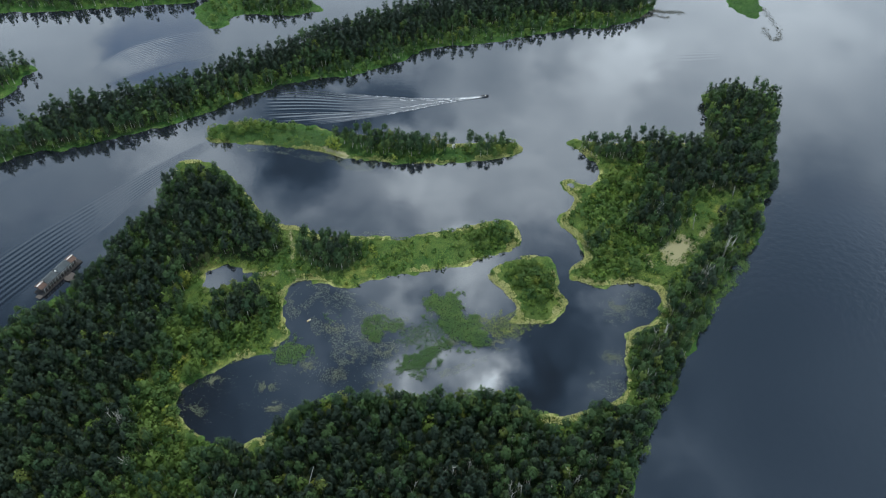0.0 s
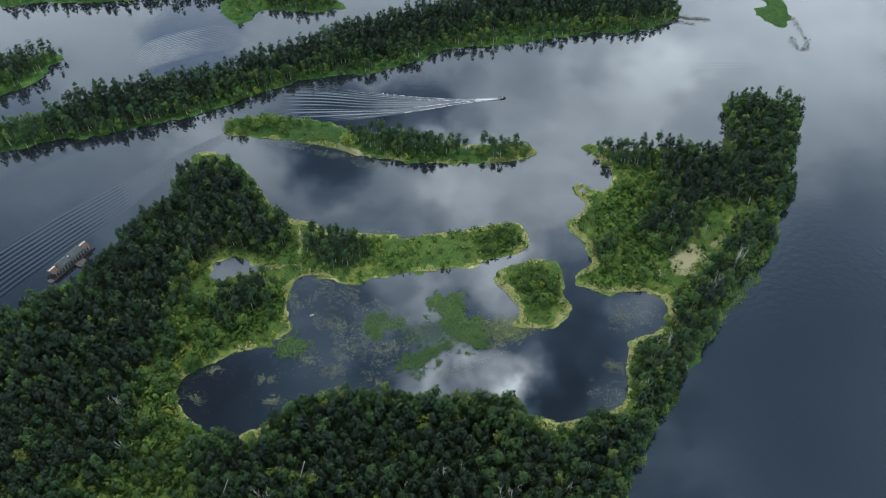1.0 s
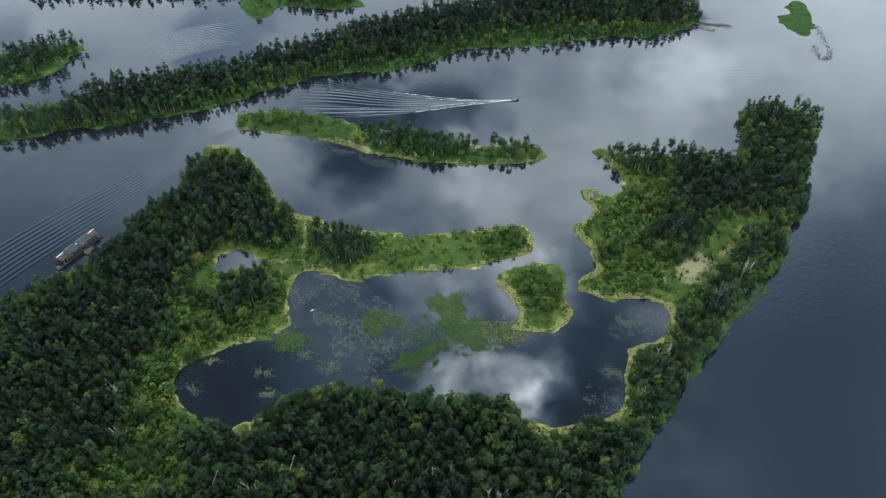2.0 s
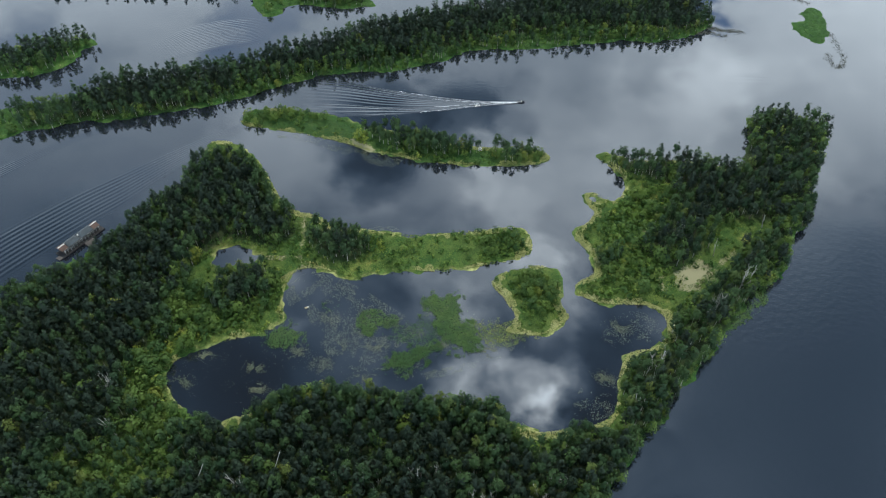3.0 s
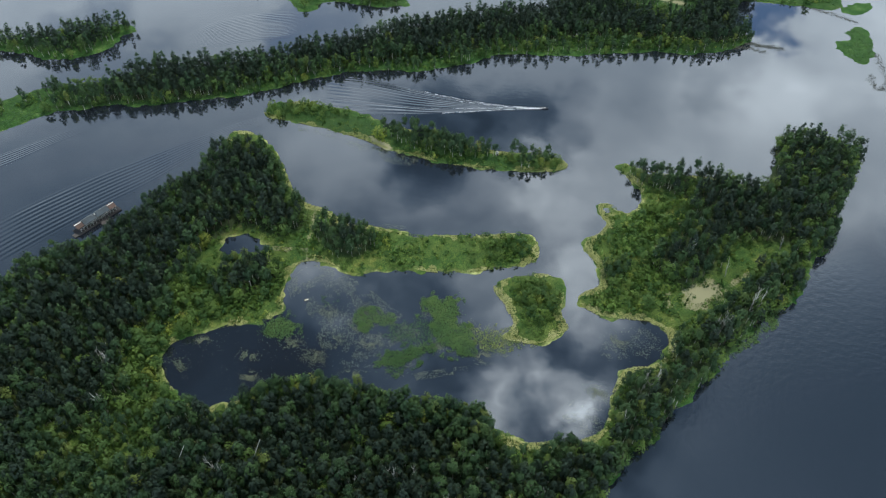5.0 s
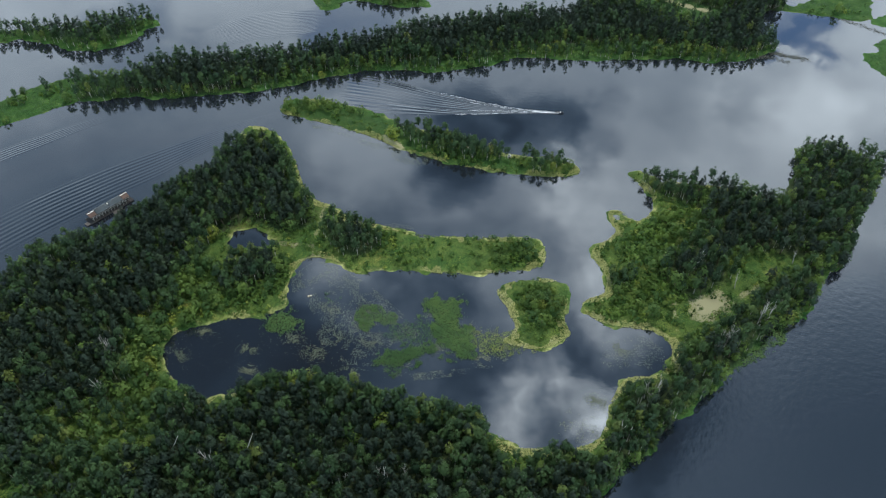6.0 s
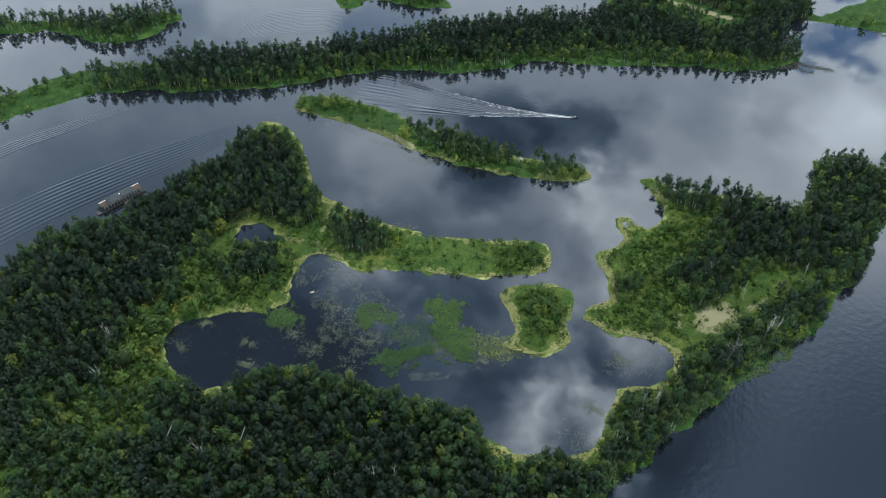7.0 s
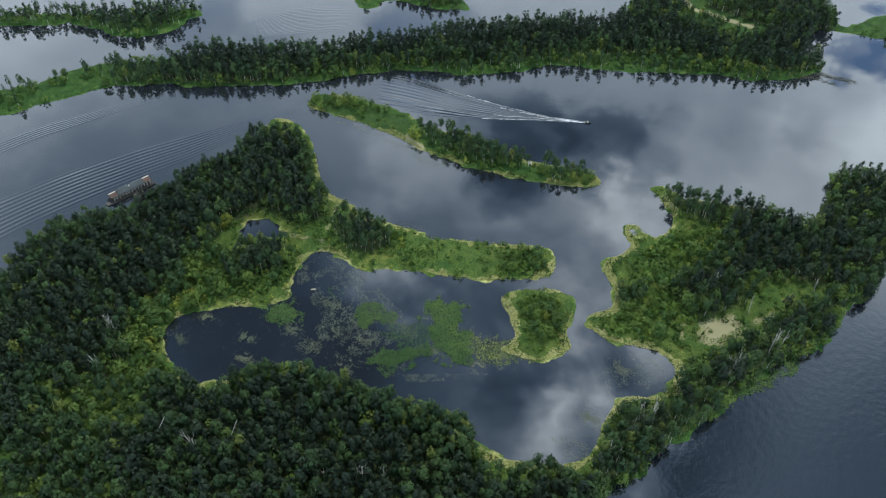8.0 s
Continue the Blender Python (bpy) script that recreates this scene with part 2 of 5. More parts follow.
SHORE_EAST = [(72, 334), (78, 337), (86, 335), (101, 334), (120, 336), (135, 337), (145, 333), (153, 336), (159, 355), (162, 374), (165, 381), (176, 386), (190, 387), (205, 384), (209, 376), (208, 372), (203, 358), (198, 347), (192, 330), (188, 317), (183, 298), (178, 289), (173, 285), (168, 276), (165, 264), (158, 252), (152, 246), (143, 238), (134, 223), (126, 210), (118, 198), (112, 189), (107, 182), (103, 177), (99, 166), (93, 161), (88, 154), (84, 146), (80, 139), (77, 132)]
SHORE_SOUTH = [(60, 96), (30, 70), (-20, 55), (-80, 45), (-135, 45)]
SHORE_WEST = [(-196, 146), (-203, 181), (-197, 194), (-191, 209), (-182, 215), (-175, 225), (-170, 231), (-166, 243), (-161, 256), (-156, 269), (-150, 280), (-151, 294)]
MINI_POND = [(-115, 223), (-116, 231), (-113, 235), (-104, 236), (-93, 231), (-94, 228), (-100, 224), (-107, 221)]
MIDDLE_ISLE = [(-141, 339), (-140, 347), (-131, 351), (-119, 354), (-102, 353), (-84, 351), (-68, 345), (-49, 341), (-28, 337), (-4, 333), (15, 333), (30, 334), (40, 334), (45, 331), (46, 327), (39, 322), (30, 320), (16, 317), (5, 316), (-11, 315), (-24, 315), (-37, 317), (-48, 319), (-56, 320), (-66, 323), (-75, 326), (-84, 328), (-98, 330), (-113, 332), (-128, 333), (-135, 333)]
KNOB = [(22, 230), (24, 234), (30, 239), (38, 243), (46, 244), (53, 241), (55, 232), (55, 222), (59, 215), (58, 212), (53, 206), (47, 202), (39, 201), (31, 202), (34, 207), (34, 213), (31, 217), (28, 222), (24, 226)]
REED_A = [(-9, 212), (-2, 218), (8, 218), (11, 208), (18, 202), (21, 194), (11, 188), (2, 193), (-2, 199), (-6, 205)]
REED_B = [(-38, 198), (-34, 204), (-23, 203), (-17, 197), (-23, 192), (-33, 193)]
REED_C = [(-75, 188), (-69, 194), (-59, 190), (-58, 182), (-66, 178), (-73, 180)]
REED_LOBE = [(-18, 178), (-14, 185), (-5, 191), (3, 190), (-1, 182), (-5, 176), (-12, 172)]
REED_BRIDGE = [(-19, 196), (-2, 203), (6, 195), (-4, 189), (-15, 189)]
REED_SKIRT = [(17, 205), (34, 207), (51, 203), (42, 197), (23, 192)]
REED_D = [(-54, 206), (-50, 209), (-46, 207), (-47, 203), (-51, 202)]
REED_E = [(148, 247), (152, 245), (150, 237), (143, 227), (134, 218), (134, 224)]
REED_F = [(89, 169), (96, 171), (99, 168), (96, 161), (88, 156), (86, 160)]
FAR_SOUTH = [(-267, 306), (-251, 313), (-236, 323), (-214, 327), (-195, 338), (-177, 346), (-156, 354), (-135, 370), (-120, 382), (-103, 392), (-83, 399), (-54, 406), (-32, 419), (-10, 437), (25, 444), (57, 453), (86, 464), (88, 464), (114, 466), (137, 477), (149, 487), (156, 492)]
FAR_NORTH = [(155, 499), (150, 508), (145, 519), (150, 548), (162, 555), (196, 554), (222, 557)]
FAR_BACK = [(226, 612), (198, 596), (171, 565), (160, 576), (140, 597), (110, 616), (29, 573), (15, 509), (-25, 488), (-54, 473), (-88, 452), (-107, 435), (-139, 413), (-164, 395), (-201, 376), (-237, 364), (-259, 343), (-284, 332), (-298, 321), (-310, 298), (-328, 278), (-342, 256), (-336, 218), (-323, 234), (-306, 256)]
NW_ISLE = [(-428, 316), (-392, 342), (-363, 354), (-347, 363), (-319, 362), (-295, 362), (-275, 381), (-272, 400), (-267, 411), (-281, 416), (-301, 404), (-327, 387), (-367, 373), (-402, 354), (-443, 331)]
GREEN_NW = [(-182, 486), (-172, 467), (-162, 461), (-155, 467), (-152, 479), (-142, 483), (-117, 481), (-99, 485), (-89, 490), (-98, 503), (-110, 514), (-146, 527), (-173, 509)]
NORTH_LAND = [(-347, 479), (-324, 483), (-300, 485), (-272, 487), (-244, 492), (-220, 494), (-192, 499), (-174, 511), (-136, 541), (-223, 570), (-356, 559), (-383, 539)]
GREEN_NE = [(212, 503), (222, 511), (221, 524), (232, 531), (238, 515), (233, 489), (226, 480), (219, 485)]
GREEN_NE2 = [(223, 553), (231, 565), (246, 573), (244, 561), (233, 551)]
WOOD_WEST = [(-191, 136), (-196, 175), (-190, 188), (-184, 201), (-174, 211), (-168, 227), (-161, 251), (-150, 276), (-145, 294), (-138, 304), (-129, 304), (-117, 295), (-105, 282), (-95, 267), (-81, 258), (-79, 247), (-89, 237), (-98, 238), (-110, 239), (-117, 229), (-122, 222), (-120, 208), (-120, 190), (-116, 176), (-125, 166), (-125, 154), (-116, 142), (-116, 125), (-122, 114), (-133, 115), (-126, 89), (-170, 81)]
WOOD_SOUTH = [(-99, 94), (-100, 109), (-91, 119), (-98, 130), (-88, 137), (-71, 135), (-63, 146), (-49, 155), (-35, 155), (-22, 159), (-2, 155), (16, 158), (28, 161), (42, 146), (54, 146), (64, 155), (75, 154), (86, 171), (90, 180), (98, 169), (86, 150), (77, 137), (72, 125), (27, 95), (-49, 81)]
WOOD_EAST = [(76, 327), (97, 338), (122, 339), (144, 335), (160, 363), (166, 378), (186, 387), (207, 383), (205, 365), (192, 329), (181, 298), (165, 275), (156, 253), (145, 243), (133, 218), (114, 193), (104, 180), (90, 167), (83, 171), (85, 190), (101, 201), (106, 221), (118, 233), (133, 249), (147, 272), (163, 289), (136, 286), (124, 263), (109, 250), (96, 258), (91, 269), (108, 287), (110, 312), (90, 320)]
WOOD_CLUMP = [(-73, 251), (-65, 256), (-53, 254), (-43, 249), (-40, 242), (-47, 232), (-60, 233), (-69, 239)]
WOOD_POND = [(-109, 205), (-108, 213), (-100, 220), (-87, 224), (-80, 220), (-78, 211), (-87, 200), (-95, 192), (-103, 194)]
SHRUBS_WEST = [(-125, 196), (-120, 208), (-109, 203), (-98, 187), (-102, 177), (-115, 170), (-121, 180)]
SHRUBS_EAST = [(65, 232), (73, 238), (77, 252), (72, 271), (76, 282), (86, 295), (98, 312), (111, 314), (109, 289), (97, 270), (105, 254), (99, 238), (91, 229), (73, 226)]
SHRUBS_KNOB = [(30, 228), (36, 236), (46, 238), (53, 232), (53, 217), (47, 210), (38, 210), (36, 219)]
WOOD_FAR = [(-269, 316), (-241, 339), (-237, 364), (-201, 377), (-164, 396), (-139, 413), (-107, 436), (-89, 453), (-54, 474), (-26, 491), (14, 512), (49, 520), (67, 518), (94, 503), (107, 513), (131, 548), (145, 586), (159, 568), (162, 541), (149, 493), (136, 485), (101, 478), (65, 477), (29, 463), (-6, 449), (-46, 425), (-87, 407), (-123, 387), (-150, 369), (-173, 350), (-197, 336), (-234, 326), (-263, 313)]
SAND = [(111, 250), (119, 254), (126, 256), (126, 251), (121, 243), (115, 239), (111, 242)]

ISLE_WEST_BUSHES = [(-137, 337), (-136, 343), (-122, 350), (-101, 349), (-88, 346), (-98, 342), (-119, 338), (-130, 335)]
ISLE_MID_TREES = [(-62, 331), (-49, 339), (-26, 335), (-12, 331), (3, 330), (7, 325), (-12, 320), (-32, 321), (-49, 324)]
ISLE_EAST_TREES = [(11, 331), (18, 335), (31, 334), (42, 331), (39, 324), (27, 321), (16, 320)]
ISLE_SOUTH_BUSHES = [(-49, 323), (-25, 320), (4, 320), (14, 319), (2, 315), (-21, 315), (-44, 319)]
BAR_BUSHES = [(14, 255), (20, 262), (31, 264), (37, 258), (35, 252), (28, 248), (18, 249)]
BAR_WEST_BUSHES = [(-45, 250), (-37, 253), (-31, 248), (-32, 241), (-38, 237)]
POND_WEST_BUSHES = [(-126, 156), (-126, 167), (-116, 170), (-112, 159), (-107, 146), (-97, 138), (-104, 127), (-115, 135)]
CORRIDOR = [(-121, 114), (-112, 126), (-98, 135), (-92, 127), (-95, 119), (-102, 110), (-104, 96), (-118, 94)]
POND_NORTH_BUSHES = [(-100, 189), (-93, 199), (-82, 208), (-79, 216), (-75, 209), (-78, 197), (-88, 188), (-96, 182), (-103, 176), (-108, 172), (-103, 179)]
POOL_WEST_BUSHES = [(-131, 210), (-131, 223), (-126, 232), (-123, 227), (-124, 216), (-116, 206), (-120, 198)]
TIP_BUSHES = [(-128, 307), (-117, 299), (-108, 286), (-101, 276), (-92, 267), (-99, 269), (-112, 286), (-125, 298)]
SOUTH_RIM = [(-69, 142), (-58, 152), (-46, 160), (-31, 159), (-18, 163), (-7, 158), (-16, 155), (-30, 154), (-53, 150), (-64, 141)]
SOUTH_RIM_EAST = [(23, 162), (31, 162), (39, 152), (38, 146), (31, 149), (25, 155)]
EAST_CLUMP = [(72, 249), (76, 259), (82, 256), (82, 246), (75, 243)]
FAR_SHRUBS = [(-277, 328), (-231, 342), (-189, 357), (-145, 371), (-121, 389), (-88, 410), (-46, 428), (6, 447), (63, 462), (120, 475), (121, 480), (62, 468), (5, 452), (-47, 434), (-90, 416), (-123, 396), (-148, 378), (-191, 363), (-234, 347), (-279, 333)]
FAR_EAST_SHRUBS = [(171, 554), (182, 563), (196, 566), (215, 565), (196, 555), (178, 550)]
FAR_MEADOW = [(54, 553), (73, 566), (107, 551), (134, 544), (124, 531), (101, 526), (76, 538)]
PADS_POND = [(-74, 214), (-63, 226), (-44, 220), (-22, 208), (-5, 196), (-16, 186), (-16, 175), (-36, 172), (-49, 182), (-59, 196), (-69, 201)]
PADS_WEST = [(-109, 162), (-90, 179), (-72, 181), (-49, 182), (-36, 172), (-43, 162), (-60, 153), (-69, 146), (-96, 149)]
PADS_EAST = [(74, 207), (84, 220), (97, 221), (100, 209), (87, 200), (77, 200)]
PADS_SOUTH_EAST = [(66, 179), (75, 186), (81, 181), (80, 169), (73, 162), (62, 164)]
PADS_ISLE = [(-117, 332), (-95, 329), (-65, 321), (-37, 315), (-38, 306), (-63, 312), (-93, 323), (-118, 326)]
PADS_REED = [(-14, 174), (-2, 175), (24, 187), (35, 197), (35, 192), (22, 182), (-1, 171), (-13, 171)]
PADS_BAR = [(-46, 259), (-31, 261), (-30, 257), (-45, 255)]
PADS_KNOLL = [(16, 210), (34, 205), (32, 199), (17, 200)]
WAKE_NORTH = [(25, 381), (0, 378), (-29, 379), (-59, 383), (-90, 388), (-113, 387)]
WAKE_NORTH_IN = [(25, 380), (0, 377), (-29, 376), (-58, 377), (-88, 380), (-114, 380)]
WAKE_MID = [(25, 380), (0, 376), (-28, 371), (-56, 369), (-85, 370), (-114, 369)]
WAKE_SOUTH_IN = [(25, 380), (0, 375), (-27, 368), (-55, 364), (-83, 363), (-112, 361)]
WAKE_SOUTH = [(25, 380), (0, 373), (-26, 364), (-46, 358), (-66, 353)]
RIP_NORTH_A = [(-278, 254), (-264, 273), (-248, 293), (-230, 312), (-209, 328), (-194, 336)]
RIP_NORTH_B = [(-270, 242), (-257, 263), (-243, 285), (-227, 306), (-207, 323), (-190, 335)]
WEED = [(236, 497), (237, 480), (238, 464), (234, 452), (229, 452), (228, 468)]
WEED_B = [(203, 553), (217, 546), (231, 538)]

def rounded(points, steps=4):
    """A closed smooth line through the points."""
    p = np.array(points, float)
    a, b, c, d = np.roll(p, 1, 0), p, np.roll(p, -1, 0), np.roll(p, -2, 0)
    rows = []
    for k in range(steps):
        t = k / steps
        rows.append(0.5 * (2 * b + (c - a) * t + (2 * a - 5 * b + 4 * c - d) * t ** 2 + (3 * b - a - 3 * c + d) * t ** 3))
    return np.stack(rows, 1).reshape(-1, 2)


def exact_inside(xy, line):
    """How far each point lies inside the closed line (outside: minus), in metres."""
    best = np.full(len(xy), 1e9)
    odd = np.zeros(len(xy), bool)
    for a, b in zip(line, np.roll(line, -1, 0)):
        e, w = b - a, xy - a
        k = np.clip((w[:, 0] * e[0] + w[:, 1] * e[1]) / max(e @ e, 1e-9), 0, 1)
        best = np.minimum(best, (w[:, 0] - k * e[0]) ** 2 + (w[:, 1] - k * e[1]) ** 2)
        if a[1] != b[1]:
            odd ^= ((a[1] > xy[:, 1]) != (b[1] > xy[:, 1])) & (xy[:, 0] < e[0] * w[:, 1] / e[1] + a[0])
    return np.sqrt(best) * np.where(odd, 1, -1)


FIELDS = {}


def inside_by(xy, line):
    """The same, read from a grid that is worked out once for each line."""
    key = (len(line), *line[0], *line[-1])
    if key not in FIELDS:
        low, span = line.min(0) - 14, np.ptp(line, 0) + 28
        step = float(np.clip(span.max() / 180, 0.6, 2.0))
        nx, ny = (np.ceil(span / step)).astype(int) + 2
        gx, gy = np.meshgrid(np.arange(nx) * step + low[0], np.arange(ny) * step + low[1])
        FIELDS[key] = low, step, exact_inside(np.c_[gx.ravel(), gy.ravel()], line).reshape(ny, nx)
    low, step, grid = FIELDS[key]
    q = (xy - low) / step
    i = np.floor(q).astype(int)
    ok = (i >= 0).all(1) & (i[:, 0] < grid.shape[1] - 1) & (i[:, 1] < grid.shape[0] - 1)
    out = np.full(len(xy), -12.0)
    i, f = i[ok], q[ok] - i[ok]
    x, y, u, v = i[:, 0], i[:, 1], f[:, 0], f[:, 1]
    out[ok] = (grid[y, x] * (1 - u) + grid[y, x + 1] * u) * (1 - v) + (grid[y + 1, x] * (1 - u) + grid[y + 1, x + 1] * u) * v
    return out


def near_line(xy, points):
    """How far each point lies from an open line of points."""
    best, p = np.full(len(xy), 1e9), np.array(points, float)
    for a, b in zip(p[:-1], p[1:]):
        e, w = b - a, xy - a
        r = w - np.clip((w @ e) / max(e @ e, 1e-9), 0, 1)[:, None] * e
        best = np.minimum(best, (r * r).sum(1))
    return np.sqrt(best)


def lattice(xy, size, seed):
    """Smooth random values from 0 to 1 over the plan, with lumps of that size."""
    q = xy / size
    i = np.floor(q).astype(np.int64)
    f = q - i
    f = f * f * (3 - 2 * f)

    def at(dx, dy):
        h = (i[:, 0] + dx) * 374761393 + (i[:, 1] + dy) * 668265263 + seed * 974711
        h = (h ^ (h >> 13)) * 1274126177
        return ((h ^ (h >> 16)) & 0xFFFF) / 65535.0

    low = at(0, 0) * (1 - f[:, 0]) + at(1, 0) * f[:, 0]
    top = at(0, 1) * (1 - f[:, 0]) + at(1, 1) * f[:, 0]
    return low * (1 - f[:, 1]) + top * f[:, 1]


def ragged(xy, line, seed=3):
    return inside_by(xy, line) + 3.4 * (lattice(xy, 7, seed) - 0.5) + 3.0 * (lattice(xy, 2.6, seed + 1) - 0.5)


WIDE_PATHS = [[(57, 561), (66, 549), (80, 547), (90, 542), (110, 537)], [(-69, 327), (-64, 324), (-57, 321)]]
PATHS = [[(-79, 266), (-77, 254), (-75, 244), (-74, 235), (-81, 231), (-93, 230)], [(-74, 235), (-70, 227), (-74, 222)], [(109, 240), (103, 236), (101, 242), (105, 248)], [(127, 251), (134, 260), (139, 266)], [(108, 296), (109, 289), (107, 283)], [(96, 274), (101, 278)]]
MAIN = rounded(SHORE_NORTH + SHORE_POND + SHORE_COVE + SHORE_EAST + SHORE_SOUTH + SHORE_WEST)
POOL = rounded(MINI_POND)
MIDDLE, KNOLL = rounded(MIDDLE_ISLE), rounded(KNOB)
FAR = rounded(FAR_SOUTH + FAR_NORTH + FAR_BACK)
WOOD_NORTH = [(72, 557), (101, 594), (141, 599), (161, 560), (158, 537), (133, 537), (105, 544), (85, 552)]
WOOD_NORTH_WEST = [(2, 511), (22, 535), (48, 554), (60, 540), (52, 524), (18, 512)]
WOODS = [rounded(z) for z in (WOOD_WEST, WOOD_SOUTH, WOOD_EAST, WOOD_CLUMP, WOOD_POND, WOOD_FAR, WOOD_NORTH, WOOD_NORTH_WEST)]
NW, GREEN_A, NORTH, GREEN_B, GREEN_C = (rounded(z) for z in (NW_ISLE, GREEN_NW, NORTH_LAND, GREEN_NE, GREEN_NE2))


RING = rounded([(67.2, 296.5), (68.2, 299.6), (71.5, 300.2), (73.2, 298.0), (70.5, 295.6)])


def make_mesh(name, verts, faces, mat=None, smooth=False, floats=None, normals=None):
    """A mesh from arrays: faces all of one size. floats: attributes by name, on the faces or the corners' points."""
    verts, faces = np.asarray(verts, np.float32), np.asarray(faces, np.int32)
    me = bpy.data.meshes.new(name)
    me.vertices.add(len(verts))
    me.vertices.foreach_set("co", verts.ravel())
    k = faces.shape[1]
    me.loops.add(faces.size)
    me.loops.foreach_set("vertex_index", faces.ravel())
    me.polygons.add(len(faces))
    me.polygons.foreach_set("loop_start", np.arange(0, faces.size, k, dtype=np.int32))
    me.update(calc_edges=True)
    me.polygons.foreach_set("use_smooth", np.full(len(faces), smooth))
    for key, values in (floats or {}).items():
        a = me.attributes.new(key, "FLOAT", "FACE" if len(values) == len(faces) else "POINT")
        a.data.foreach_set("value", np.asarray(values, np.float32))
    if normals is not None:
        me.normals_split_custom_set_from_vertices(np.asarray(normals, np.float32))
    if mat:
        me.materials.append(mat)
    return me


def land(name, line, label, holes=(), step=1.2, dry=1.0, seed=3, height=0.9):
    """The ground of an island, falling away under the water."""
    low, top = line.min(0) - 9, line.max(0) + 9
    nx, ny = (np.ceil((top - low) / step)).astype(int) + 1
    gx, gy = np.meshgrid(np.arange(nx) * step + low[0], np.arange(ny) * step + low[1])
    xy = np.c_[gx.ravel(), gy.ravel()]
    d = ragged(xy, line, seed)
    for hole in holes:
        d = np.minimum(d, -ragged(xy, hole, seed))
    z = np.where(d > 0, height * (1 - np.exp(-np.maximum(d, 0) / 3.5)) + 0.35 * (lattice(xy, 9, 7) - 0.4) * np.clip(d / 4, 0, 1), 0.28 * d)
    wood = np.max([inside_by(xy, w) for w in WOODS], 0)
    sand = inside_by(xy, rounded(SAND)) + 1.3 + 4 * (lattice(xy, 3.6, 12) - 0.5)
    for path in PATHS:
        sand = np.maximum(sand, 0.8 - 1.1 * near_line(xy, path) + 2.6 * (lattice(xy, 3.1, 15) - 0.5))
    for path in WIDE_PATHS:
        sand = np.maximum(sand, 3.0 - 1.1 * near_line(xy, path) + 2.6 * (lattice(xy, 3.1, 16) - 0.5))
    dryness = dry * np.clip((near_line(xy, SHORE_EAST[7:] + SHORE_SOUTH + SHORE_WEST) - 5) / 6, 0, 1)
    idx = np.arange(nx * ny).reshape(ny, nx)
    quad = np.stack([idx[:-1, :-1], idx[:-1, 1:], idx[1:, 1:], idx[1:, :-1]], -1).reshape(-1, 4)
    quad = quad[(d[quad] > -7).any(1)]
    keep, faces = np.unique(quad, return_inverse=True)
    me = make_mesh(name, np.c_[xy, z][keep], faces.reshape(-1, 4), GROUND, True,
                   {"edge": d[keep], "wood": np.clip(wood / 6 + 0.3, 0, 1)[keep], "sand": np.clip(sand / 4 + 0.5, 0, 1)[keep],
                    "dry": dryness[keep]})
    return tagged(new(name, me), label, "island", kind="structure")


def lie(xy, line, height=0.9):
    """How high an island's ground lies."""
    xy = np.asarray(xy, float)
    d = np.maximum(ragged(xy, line, 11 if line is MIDDLE else 17 if line is KNOLL else 23 if line is FAR else 3), 0)
    return height * (1 - np.exp(-d / 3.5)) + 0.35 * (lattice(xy, 9, 7) - 0.4) * np.clip(d / 4, 0, 1)


# ---- water and islands ----
def sheet(name, size, z, mat, label):
    s = size
    me = make_mesh(name, [(-s, -s, z), (s, -s, z), (s, s, z), (-s, s, z)], [(0, 1, 2, 3)], mat)
    return tagged(new(name, me), label, name, kind="structure")


BED = plain("lake_bed", (0.05, 0.045, 0.035), 0.95, grain=0.5)
sheet("water", 4500, 0.0, WATER, "still dark lake water mirroring a cloudy sky")
sheet("ground", 4500, -2.4, BED, "dark muddy lake bed under the water")
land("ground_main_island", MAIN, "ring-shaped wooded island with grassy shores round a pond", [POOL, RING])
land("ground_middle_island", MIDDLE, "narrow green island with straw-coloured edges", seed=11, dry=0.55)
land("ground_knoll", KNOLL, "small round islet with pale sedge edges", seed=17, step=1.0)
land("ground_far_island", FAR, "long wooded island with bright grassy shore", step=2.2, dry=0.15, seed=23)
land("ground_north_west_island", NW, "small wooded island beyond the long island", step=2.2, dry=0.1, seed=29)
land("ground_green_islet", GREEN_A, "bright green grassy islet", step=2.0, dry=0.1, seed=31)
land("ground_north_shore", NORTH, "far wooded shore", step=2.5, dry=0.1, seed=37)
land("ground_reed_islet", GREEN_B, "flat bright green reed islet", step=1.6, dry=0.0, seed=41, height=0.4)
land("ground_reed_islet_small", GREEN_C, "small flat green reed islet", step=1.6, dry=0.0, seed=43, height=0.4)


